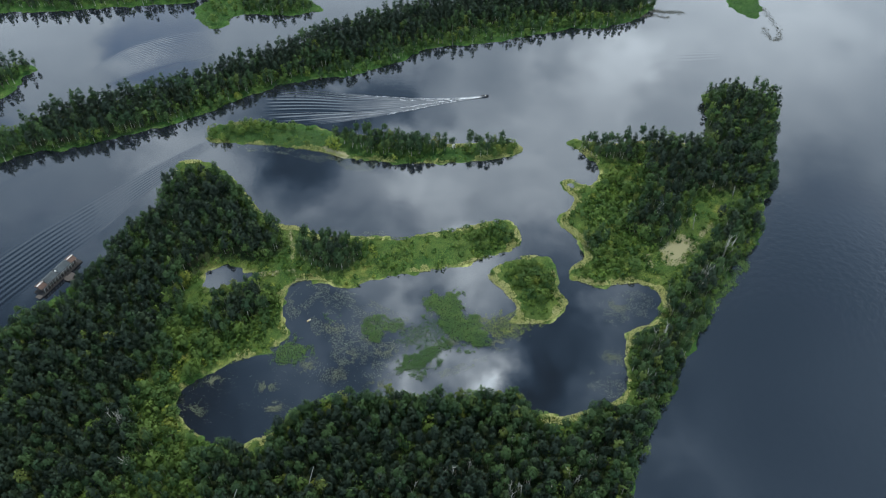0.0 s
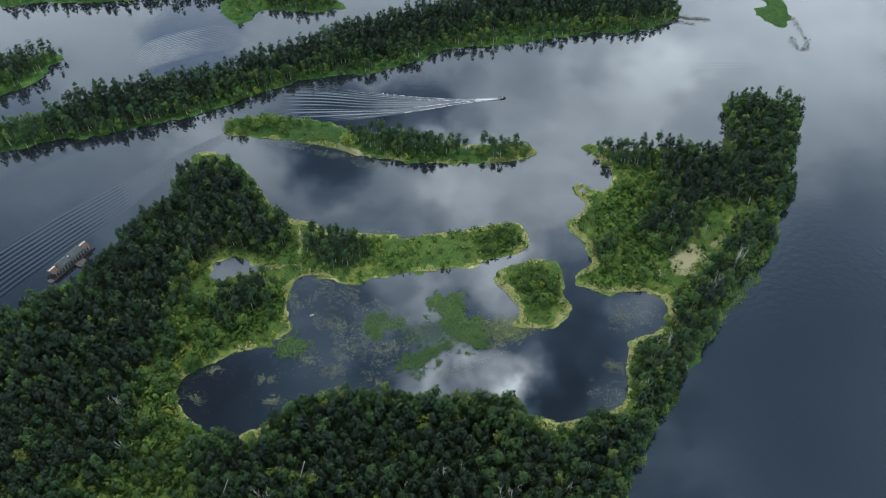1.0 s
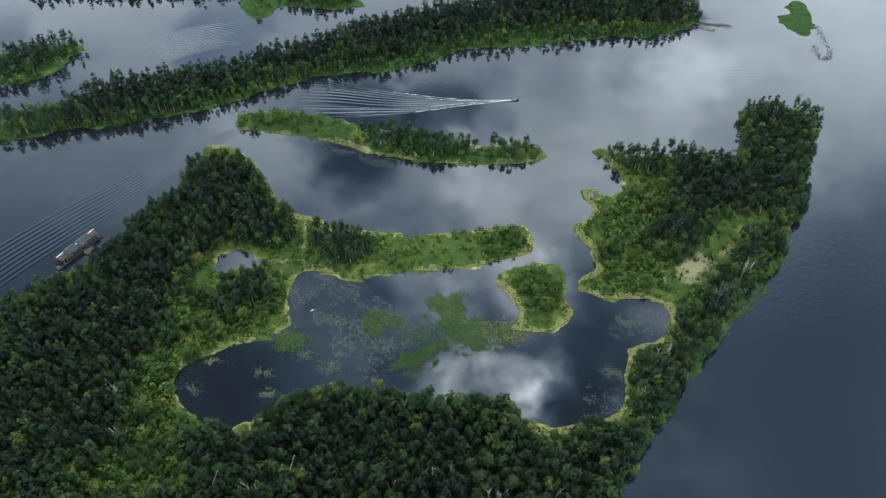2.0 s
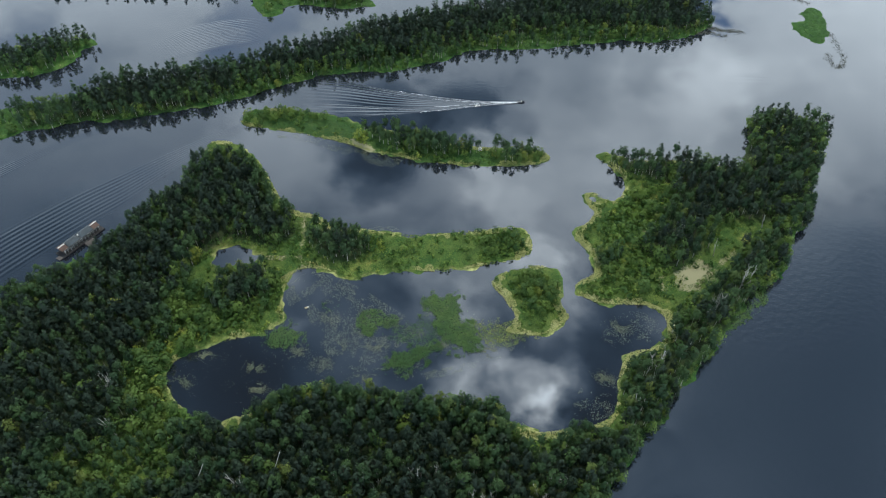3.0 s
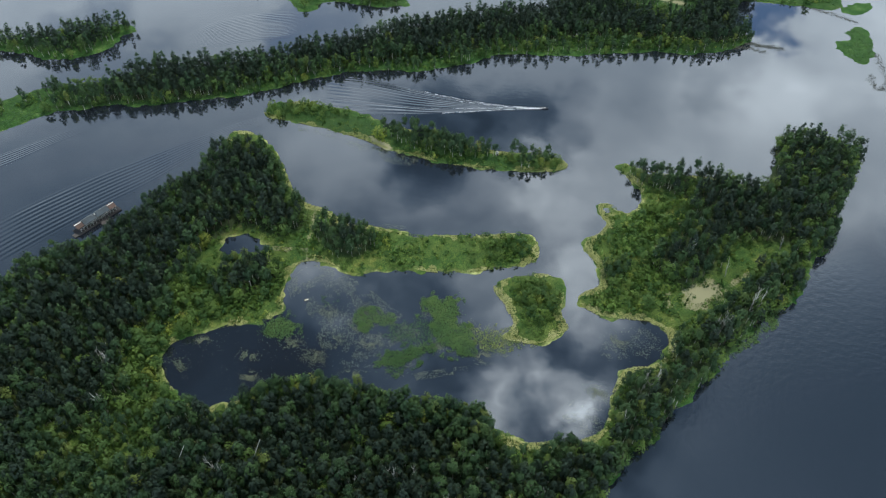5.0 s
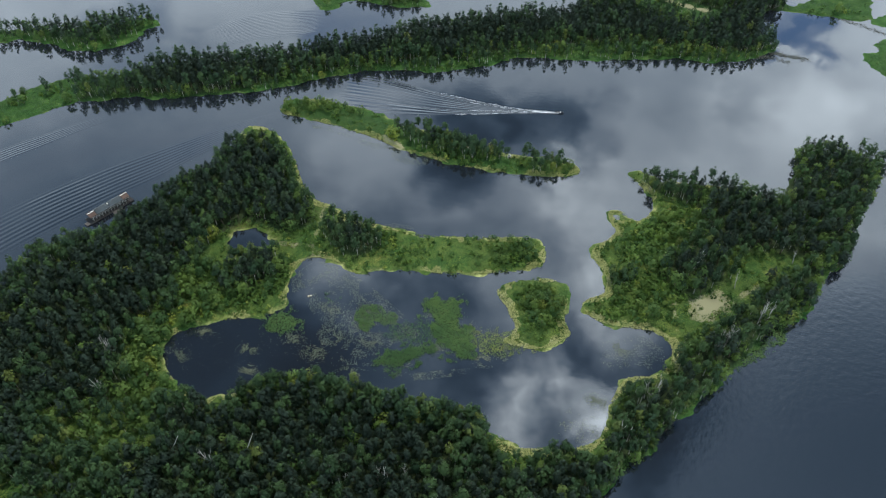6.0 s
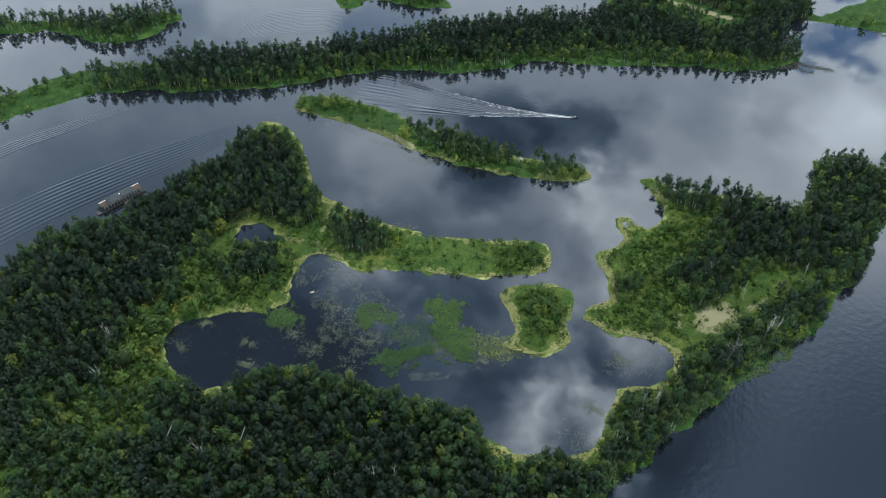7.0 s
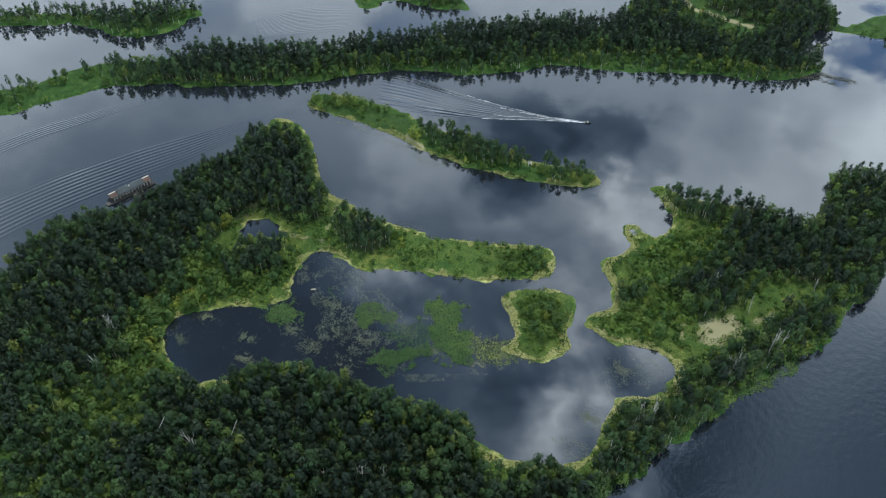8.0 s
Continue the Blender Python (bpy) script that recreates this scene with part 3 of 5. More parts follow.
# ---- trees ----
def leaves(rng, height, low, wide, profile, count, size, lumps=0.22, tuft=0.42):
    """Sprays of leaves in tufts over a crown whose half width along its height is wide * profile(t): points, faces, normals."""
    groups = max(6, count // 6)
    tall = height * (1 - low)
    t = np.linspace(0.02, 0.99, 60)
    weight = np.array([profile(k) for k in t]) * (0.55 + 0.45 * t) + 0.05
    pick = rng.choice(60, groups, p=weight / weight.sum())
    tt = np.clip(t[pick] + rng.uniform(-0.01, 0.01, groups), 0, 1)
    turn = rng.uniform(0, 2 * math.pi, groups)
    # some boughs reach out, some sides are thin
    reach = np.ones(groups)
    for _ in range(7):
        a, h, up = rng.uniform(0, 6.28), rng.uniform(0.1, 0.9), rng.choice((-1, 1.2))
        off = (turn - a + math.pi) % (2 * math.pi) - math.pi
        reach += lumps * up * np.exp(-(off / 0.7) ** 2 - ((tt - h) / 0.16) ** 2)
    r = wide * np.array([profile(k) for k in tt]) * reach * rng.uniform(0.78, 1.05, groups)
    slope = np.array([(profile(max(k - 0.04, 0)) - profile(min(k + 0.04, 1))) for k in tt]) * wide / (0.08 * tall)
    way = np.c_[np.cos(turn), np.sin(turn), np.clip(slope, -0.4, 3.0)]
    way /= np.linalg.norm(way, axis=1)[:, None]
    centre = np.c_[r * np.cos(turn), r * np.sin(turn), height * low + tall * tt]
    which = np.arange(count) % groups
    at = centre[which] + rng.normal(size=(count, 3)) * tuft * (1, 1, 0.7)
    out = way[which] + rng.normal(size=(count, 3)) * 0.35 + (0, 0, 0.25)
    out /= np.linalg.norm(out, axis=1)[:, None]
    side = np.cross((0, 0, 1.0) + rng.normal(size=(count, 3)) * 0.45, out)
    side /= np.linalg.norm(side, axis=1)[:, None]
    up = np.cross(out, side)
    s = size * rng.uniform(0.6, 1.35, count)[:, None]
    side, up = side * 0.8, up * 1.3
    verts = np.stack([at - side * s - up * s * 0.5, at + side * s * 0.9 - up * s * 0.6 - out * s * 0.25, at + up * s * 1.1 - out * s * 0.15], 1).reshape(-1, 3)
    # the light falls on the tuft and the crown rather than on each leaf
    puff = at - centre[which]
    soft = out * 0.25 + way[which] * 0.85 + puff * 0.55 + (0, 0, 0.3)
    soft /= np.linalg.norm(soft, axis=1)[:, None]
    return verts, np.arange(count * 3).reshape(-1, 3), np.repeat(soft, 3, 0)


def stick(points, radii, sides=5):
    """A tapered limb along the points: points and faces."""
    verts, faces = [], []
    for p, r in zip(points, radii):
        for k in range(sides):
            a = 2 * math.pi * k / sides
            verts.append((p[0] + r * math.cos(a), p[1] + r * math.sin(a), p[2]))
    for i in range(len(points) - 1):
        for k in range(sides):
            j = (k + 1) % sides
            faces.append((i * sides + k, i * sides + j, (i + 1) * sides + j, (i + 1) * sides + k))
    return np.array(verts), np.array(faces)


def merge(parts):
    verts, faces, base = [], [], 0
    for v, f in parts:
        verts.append(v)
        faces.append(f + base)
        base += len(v)
    return np.concatenate(verts), np.concatenate(faces)


def trunk_of(rng, height, radius, limbs, reach):
    """A tapered, slightly bent trunk with some limbs."""
    lean = rng.normal(size=2) * height * 0.02
    spine = [(lean[0] * t * t, lean[1] * t * t, height * t - 0.4 * (t == 0)) for t in (0, 0.3, 0.6, 0.85, 1)]
    parts = [stick(spine, [radius * k for k in (1.25, 0.85, 0.6, 0.35, 0.1)])]
    for _ in range(limbs):
        t, a = rng.uniform(0.4, 0.85), rng.uniform(0, 6.28)
        z, r = height * t, reach * rng.uniform(0.6, 1.0)
        parts.append(stick([(lean[0] * t * t, lean[1] * t * t, z), (r * 0.5 * math.cos(a), r * 0.5 * math.sin(a), z + r * 0.45), (r * math.cos(a), r * math.sin(a), z + r * 0.8)],
                           [radius * 0.4, radius * 0.25, radius * 0.08], 4))
    return merge(parts)


def dome(low, point):
    """A crown's outline: widest at low, drawn in below it, round or pointed above."""
    return lambda t: (0.45 + 0.55 * math.sin(0.5 * math.pi * min(1, t / low))) * max(0.0, 1 - max(0.0, (t - low) / (1 - low)) ** 2) ** point


def pine_shape(rng, count):
    h = rng.uniform(9.6, 12.6)
    crown = leaves(rng, h, rng.uniform(0.28, 0.42) if count > 200 else rng.uniform(0.12, 0.25), rng.uniform(1.3, 1.75), dome(rng.uniform(0.2, 0.4), rng.uniform(0.8, 1.4)), count, 0.35 if count > 200 else 0.38, 0.22, 0.30)
    return h, crown, trunk_of(rng, h * 0.93, 0.17, 4, 1.2)


def birch_shape(rng, count):
    h = rng.uniform(9.2, 12.2)
    crown = leaves(rng, h, rng.uniform(0.30, 0.45), rng.uniform(1.35, 1.8), dome(rng.uniform(0.3, 0.5), rng.uniform(0.6, 0.9)), count, 0.34 if count > 200 else 0.40, 0.3, 0.34)
    return h, crown, trunk_of(rng, h * 0.95, 0.12, 5, 1.2)


def willow_shape(rng, count):
    h = rng.uniform(5.2, 7.8)
    crown = leaves(rng, h, 0.10, rng.uniform(2.0, 2.8), dome(rng.uniform(0.3, 0.5), rng.uniform(0.45, 0.65)), count, 0.38 if count > 150 else 0.50, 0.34, 0.45)
    return h, crown, trunk_of(rng, h * 0.75, 0.14, 5, 1.6)


def bush_shape(rng, count):
    h = rng.uniform(2.4, 3.8)
    crown = leaves(rng, h, 0.02, rng.uniform(1.25, 1.75), dome(rng.uniform(0.3, 0.45), 0.55), count, 0.30 if count > 60 else 0.40, 0.3, 0.26)
    return h, crown, trunk_of(rng, h * 0.6, 0.06, 4, 0.9)


KINDS = {  # shape, leaves near, leaves far, leaf material, bark, label
    "pine_tree": (pine_shape, 280, 200, PINE, BARK, "dark green pine tree standing in the island wood", "tree"),
    "birch_tree": (birch_shape, 280, 180, BIRCH, PALE_BARK, "slender green birch with a pale trunk", "tree"),
    "willow_tree": (willow_shape, 230, 130, WILLOW, BARK, "bright green rounded willow near the shore", "tree"),
    "golden_bush": (bush_shape, 96, 56, GOLD, BARK, "bright yellow-green bush at the wood's edge", "bush"),
    "bush": (bush_shape, 90, 50, BUSH, BARK, "low rounded green bush on the meadow", "bush"),
}
rng = np.random.default_rng(5)
NEAR, FARSHAPES = {}, {}
for kind, (shape, near, far, leaf, bark, label, category) in KINDS.items():
    NEAR[kind] = [shape(rng, near) for _ in range(6)]
    FARSHAPES[kind] = [shape(rng, far) for _ in range(6)]

PLANTS = []   # kind, x, y, z, turn, size


def scatter(zone, gap, chances, land_line, seed, margin=0.8, thin=0.0, holes=(), size=(0.55, 1.28), clear=(), only=None):
    """Plants over a zone, no two nearer than about the gap, of kinds by chance; at the zone's rim lower ones."""
    r = np.random.default_rng(seed)
    low, top = zone.min(0), zone.max(0)
    gx, gy = np.meshgrid(np.arange(low[0], top[0], gap), np.arange(low[1], top[1], gap * 0.87))
    gx[1::2] += gap / 2
    xy = np.c_[gx.ravel(), gy.ravel()] + r.uniform(-0.48, 0.48, (gx.size, 2)) * gap
    d = inside_by(xy, zone) + 3 * (lattice(xy, 8, seed) - 0.5)
    shore = inside_by(xy, land_line)
    for hole in holes:
        shore = np.minimum(shore, -inside_by(xy, hole))
    ok = (d > 0) & (shore > margin) & (r.uniform(size=len(xy)) >= thin * 2 * (0.45 * lattice(xy, 14, seed + 5) + 0.55 * lattice(xy, 4.2, seed + 6)) * (thin < 0.5) + (thin >= 0.5) * np.clip(thin + 2.2 * (lattice(xy, 4.2, seed + 6) - 0.5), 0.05, 1))
    for hole in clear:
        ok &= inside_by(xy, hole) < 0
    if only is not None:
        ok[ok] = only(xy[ok])
    names = list(chances)
    patch, base = lattice(xy, 17, seed + 9), lie(xy, land_line) - 0.12
    for (x, y), rim, pt, z in zip(xy[ok], d[ok], patch[ok], base[ok]):
        w = np.array([chances[k] for k in names], float)
        if "pine_tree" in names:
            w[names.index("pine_tree")] *= 0.35 + 1.5 * pt if rim > 6 else 0.08
        kind = names[r.choice(len(names), p=w / w.sum())]
        PLANTS.append((kind, x, y, z, r.uniform(0, 6.28), r.uniform(*size)))


MIXED = {"pine_tree": 0.66, "birch_tree": 0.25, "willow_tree": 0.09}
LEAFY = {"birch_tree": 0.32, "willow_tree": 0.16, "pine_tree": 0.52}
scatter(WOODS[0], 3.15, MIXED, MAIN, 21)
scatter(WOODS[1], 3.15, {"pine_tree": 0.62, "birch_tree": 0.34, "willow_tree": 0.04}, MAIN, 22)
scatter(WOODS[2], 3.5, LEAFY, MAIN, 23, thin=0.15, clear=[rounded(SAND)])
scatter(WOODS[3], 3.3, {"pine_tree": 0.4, "birch_tree": 0.6}, MAIN, 24)
scatter(WOODS[4], 3.3, LEAFY, MAIN, 25)
scatter(WOODS[5], 3.2, {"pine_tree": 0.84, "birch_tree": 0.14, "willow_tree": 0.02}, FAR, 26, clear=[rounded(FAR_MEADOW)])
scatter(WOODS[6], 4.2, LEAFY, FAR, 64)
scatter(WOODS[7], 4.2, MIXED, FAR, 65)
scatter(rounded(SHRUBS_WEST), 3.6, {"willow_tree": 0.7, "bush": 0.3}, MAIN, 27)
scatter(rounded(SHRUBS_EAST), 2.5, {"bush": 0.93, "willow_tree": 0.07}, MAIN, 28, thin=0.12, margin=1.6, size=(0.7, 1.3))
scatter(rounded(SHRUBS_KNOB), 3.3, {"bush": 0.45, "willow_tree": 0.55}, KNOLL, 29, size=(0.55, 1.0))
scatter(NW, 4.0, LEAFY, NW, 30, margin=1.5)
scatter(NORTH, 4.4, MIXED, NORTH, 31, margin=2)
SHRUBBY = {"bush": 0.5, "willow_tree": 0.5}
scatter(rounded(ISLE_WEST_BUSHES), 3.8, {"willow_tree": 1}, MIDDLE, 41, margin=0.3, thin=0.2, size=(0.6, 1.05))
scatter(rounded(ISLE_MID_TREES), 3.2, {"birch_tree": 0.7, "willow_tree": 0.2, "pine_tree": 0.1}, MIDDLE, 42, thin=0.06, size=(0.7, 1.2))
scatter(rounded(ISLE_EAST_TREES), 3.4, {"birch_tree": 0.55, "willow_tree": 0.35, "pine_tree": 0.1}, MIDDLE, 43, thin=0.1, size=(0.65, 1.2))
scatter(rounded(ISLE_SOUTH_BUSHES), 2.3, {"bush": 1}, MIDDLE, 44, thin=0.2, size=(0.6, 1.0))
scatter(rounded(BAR_BUSHES), 2.3, {"bush": 0.8, "willow_tree": 0.2}, MAIN, 45, size=(0.6, 0.95))
scatter(rounded(BAR_WEST_BUSHES), 2.6, {"bush": 1}, MAIN, 46)
scatter(rounded(POND_WEST_BUSHES), 2.9, SHRUBBY, MAIN, 47, margin=0.7)
scatter(rounded(CORRIDOR), 3.2, {"bush": 0.3, "willow_tree": 0.3, "birch_tree": 0.4}, MAIN, 48, thin=0.15)
scatter(rounded(POND_NORTH_BUSHES), 2.3, {"bush": 0.9, "willow_tree": 0.1}, MAIN, 49, margin=1.0, thin=0.1)
scatter(rounded(POOL_WEST_BUSHES), 2.6, SHRUBBY, MAIN, 50, thin=0.2, size=(0.6, 0.95))
scatter(rounded(TIP_BUSHES), 2.4, SHRUBBY, MAIN, 51, margin=0.3, size=(0.5, 0.8))
scatter(rounded(SOUTH_RIM), 2.9, {"willow_tree": 0.7, "birch_tree": 0.3}, MAIN, 52, margin=0.2, size=(0.9, 1.25))
SOUTH_RIM_MIDDLE = [(-16, 161), (4, 160), (17, 163), (27, 163), (33, 158), (26, 151), (4, 151), (-14, 154)]
scatter(rounded(SOUTH_RIM_MIDDLE), 2.9, {"willow_tree": 0.25, "birch_tree": 0.75}, MAIN, 67, margin=0.0, size=(0.9, 1.3))
scatter(rounded(SOUTH_RIM_EAST), 2.9, {"willow_tree": 0.45, "birch_tree": 0.55}, MAIN, 53, size=(0.8, 1.2))
scatter(rounded(EAST_CLUMP), 3.0, {"birch_tree": 0.6, "willow_tree": 0.4}, MAIN, 54, size=(0.7, 0.95))
scatter(rounded(FAR_SHRUBS), 3.4, SHRUBBY, FAR, 55, margin=0.6, thin=0.05, size=(0.5, 1.2))
scatter(rounded(FAR_EAST_SHRUBS), 3.6, {"bush": 0.8, "willow_tree": 0.2}, FAR, 56, thin=0.45)
BOTTOM = [(-158, 94), (-142, 114), (-126, 112), (-113, 102), (-97, 100), (-82, 102), (-76, 81), (-115, 53)]
scatter(rounded(BOTTOM), 3.2, {"willow_tree": 0.15, "birch_tree": 0.65, "pine_tree": 0.2}, MAIN, 66, size=(0.7, 1.15), clear=[rounded([(-136, 84), (-132, 92), (-122, 82), (-120, 71), (-124, 69)])])
scatter(GREEN_A, 5.0, SHRUBBY, GREEN_A, 57, margin=5, thin=0.4, size=(0.6, 1.1))
scatter(rounded([(-150, 478), (-142, 484), (-117, 482), (-101, 486), (-98, 498), (-112, 508), (-142, 510)]), 3.4, {"birch_tree": 0.4, "willow_tree": 0.4, "pine_tree": 0.2}, GREEN_A, 71, margin=0.4, size=(0.5, 0.95))


def outer_side(xy):
    return near_line(xy, SHORE_EAST[7:] + SHORE_SOUTH + SHORE_WEST)


def open_ground(xy):
    bare = np.min([near_line(xy, p) for p in WIDE_PATHS], 0) > 2.6
    return bare & (inside_by(xy, RING) < 0) & (np.max([inside_by(xy, w) for w in WOODS], 0) < 1.0) & (inside_by(xy, rounded(SAND)) < 1.5)


scatter(MAIN, 2.7, {"willow_tree": 0.3, "birch_tree": 0.45, "pine_tree": 5.0, "bush": 0.08}, MAIN, 58, margin=-0.3, size=(0.55, 1.05), only=lambda q: (outer_side(q) < 7.5) & open_ground(q))
scatter(FAR, 3.0, {"bush": 0.35, "willow_tree": 0.25, "birch_tree": 0.25, "pine_tree": 0.15}, FAR, 63, margin=-0.2, thin=0.5, size=(0.45, 1.0), only=lambda q: near_line(q, FAR_SOUTH) < 4.5)
THICKET = {"bush": 1}
scatter(MAIN, 2.7, THICKET, MAIN, 59, margin=0.7, thin=0.5, size=(0.35, 1.0), holes=[POOL], only=lambda q: open_ground(q) & (inside_by(q, rounded(SHRUBS_EAST)) < 0) & (outer_side(q) > 7))
scatter(MIDDLE, 2.8, THICKET, MIDDLE, 60, margin=0.7, thin=0.7, size=(0.35, 0.85))
scatter(KNOLL, 2.6, THICKET, KNOLL, 61, margin=0.8, thin=0.62, size=(0.3, 0.7))
scatter(FAR, 3.2, {"bush": 0.45, "willow_tree": 0.25, "birch_tree": 0.3}, FAR, 62, margin=1.0, thin=0.25, size=(0.45, 1.05), only=lambda q: open_ground(q) & ((q[:, 0] > -215) | (lattice(q, 13, 68) > 0.5)) & (inside_by(q, rounded(FAR_MEADOW)) < 0) & (q[:, 0] < 164))
for x, y in ((-79.7, 105.7), (-52.0, 115.4)):
    for k in (-1, 1, 3, 5):
        PLANTS.append(("pine_tree", x + 0.56 * k + 0.6, y + 0.83 * k - 1.6, 0.3, 1.7 * k, 1.12))
GOLDEN = ((-113, 177, 1.0), (-110, 178, 0.9), (-104, 178, 0.95), (-115, 172, 0.9), (-114, 168, 1.0), (-129, 168, 0.9), (-128, 170, 0.8), (-64, 329, 1.7), (-62, 327, 1.5), (-66, 330, 1.5), (-36, 246, 0.9), (-34, 243, 0.9))
PLANTS = [p for p in PLANTS if min(math.hypot(p[1] - x, p[2] - y + 1.5 * size) for x, y, size in GOLDEN) > 2.6]
# low growth only beside the moored houseboat
near_boat = near_line(np.array([(p[1], p[2]) for p in PLANTS]), [(-186, 211), (-175, 237)])
PLANTS = [p if d > 8.5 else ("bush", *p[1:5], 0.8) for p, d in zip(PLANTS, near_boat)]
by_pool = -inside_by(np.array([(p[1], p[2]) for p in PLANTS]), POOL)
PLANTS = [p if d > 7.5 or p[2] < 226 else ("bush", *p[1:5], 0.6) for p, d in zip(PLANTS, by_pool) if d > 1.0]
for x, y, size in GOLDEN:
    PLANTS.append(("golden_bush", x, y, 0.6, x, size * 1.25))
for x, y, size in ((113, 246, 0.5), (114.5, 244.5, 0.6), (123, 252, 0.55), (125, 250, 0.5), (118, 255, 0.45), (127, 255, 0.7)):
    PLANTS.append(("bush", x, y, 0.5, x, size))
for x, y, size in ((-50, 425, 1.1), (-116, 399, 1.0), (-1, 330, 1.0), (-72, 408, 0.9)):
    PLANTS.append(("willow_tree", x, y, 0.3, x, size))


def ground_mesh(shapes, places, leaf, bark, name, label, category):
    """Many plants of one kind as one crown mesh and one trunk mesh under it."""
    crowns_v, crowns_f, crowns_n, tones, sticks_v, sticks_f, nv, ns = [], [], [], [], [], [], 0, 0
    for k, (_, x, y, z, turn, size) in enumerate(places):
        h, (cv, cf, cn), (tv, tf) = shapes[k % len(shapes)]
        c, s = math.cos(turn) * size, math.sin(turn) * size
        m = np.array([[c, s, 0], [-s, c, 0], [0, 0, size]])
        crowns_v.append(cv @ m + (x, y, z)); crowns_f.append(cf + nv); crowns_n.append(cn @ (m / size)); nv += len(cv)
        tones.append(np.full(len(cf), (x * 3.77 + y * 6.19) % 2.0))
        rings = 15 if name == "birch_wood" else 10   # only the lower trunk of far plants
        sticks_v.append(tv[:rings] @ m + (x, y, z)); sticks_f.append(tf[:rings - 5] + ns); ns += rings
    wood = new(name, make_mesh(name, np.concatenate(sticks_v), np.concatenate(sticks_f), bark))
    tagged(wood, label, category, kind="stuff")
    crown = new("crown", make_mesh("crown", np.concatenate(crowns_v), np.concatenate(crowns_f), leaf, True, {"tone": np.concatenate(tones)}, np.concatenate(crowns_n)))
    crown.parent = wood
    return wood


def plant_all():
    for kind, (shape, near, far, leaf, bark, label, category) in KINDS.items():
        mine = [p for p in PLANTS if p[0] == kind]
        mine.sort(key=lambda p: (p[1] - 20) ** 2 + (p[2] - 60) ** 2)
        singles, rest = mine[:300], mine[300:]
        first = []
        for h, (cv, cf, cn), (tv, tf) in NEAR[kind]:
            base = new(kind)
            trunk = new("trunk", make_mesh("trunk", tv, tf, bark))
            crown = new("crown", make_mesh("crown", cv, cf, leaf, True, None, cn))
            trunk.parent = crown.parent = base
            tagged(base, label, category, "trees of the near wood" if category == "tree" else "bushes of the near meadow")
            first.append(base)
        for k, (_, x, y, z, turn, size) in enumerate(singles):
            m = Matrix.Translation((x, y, z)) @ Matrix.Rotation(turn, 4, "Z")
            if k < len(first):
                first[k].matrix_basis = m
                first[k].scale = (size, size, size)
            else:
                one = copy_thing(first[k % len(first)], m)
                one.scale = (size, size, size)
        for side, test in (("near", lambda p: p[2] < 345 and p[1] > -260), ("far", lambda p: not (p[2] < 345 and p[1] > -260))):
            group = [p for p in rest if test(p)]
            if group:
                plural = {"pine_tree": "pine_wood", "birch_tree": "birch_wood", "willow_tree": "willow_thicket", "bush": "bush_thicket", "golden_bush": "golden_thicket"}[kind]
                ground_mesh(NEAR[kind] if side == "near" and category == "tree" else FARSHAPES[kind], group, leaf, bark, plural, f"{side} " + label.split(" standing")[0] + "s in a dense stand", "woodland")


# ---- low growth: grass, sedge, reeds, lily pads ----
def spread(zone, per_metre, seed, keep=None):
    """Random places inside a closed line."""
    r = np.random.default_rng(seed)
    low, top = zone.min(0), zone.max(0)
    xy = r.uniform(low, top, (int((top - low).prod() * per_metre), 2))
    d = inside_by(xy, zone)
    xy, d = xy[d > 0], d[d > 0]
    if keep is not None:
        ok = keep(xy, d)
        xy, d = xy[ok], d[ok]
    return xy, d, r


def tufts(name, xy, r, size, z, mat, label, upright=0.5, category="grass"):
    """Tufts of blades as bowed, tilted leaves: one mesh."""
    k = len(xy)
    way = np.c_[r.normal(size=(k, 2)) * upright, np.ones(k)]
    way /= np.linalg.norm(way, axis=1)[:, None]
    side = np.cross(way, r.normal(size=(k, 3)))
    side /= np.linalg.norm(side, axis=1)[:, None]
    up = np.cross(way, side)
    s = size * r.uniform(0.5, 1.4, k)[:, None]
    at = np.c_[xy, np.broadcast_to(z, k) + r.uniform(0, 1, k) * size * 0.5]
    verts = np.stack([at - side * s, at - up * s * 0.6 - way * s * 0.3, at + side * s, at + up * s * 0.6 - way * s * 0.2], 1).reshape(-1, 3)
    me = make_mesh(name, verts, np.arange(4 * k).reshape(-1, 4), mat, True, {"tone": lattice(xy, 9.0, 77) * 0.75 + lattice(xy, 2.6, 78) * 0.7 + r.uniform(0, 0.2, k)},
                   np.repeat((way + (0, 0, 1.6)) / np.linalg.norm(way + (0, 0, 1.6), axis=1)[:, None], 4, 0))
    return tagged(new(name, me), label, category, kind="stuff")


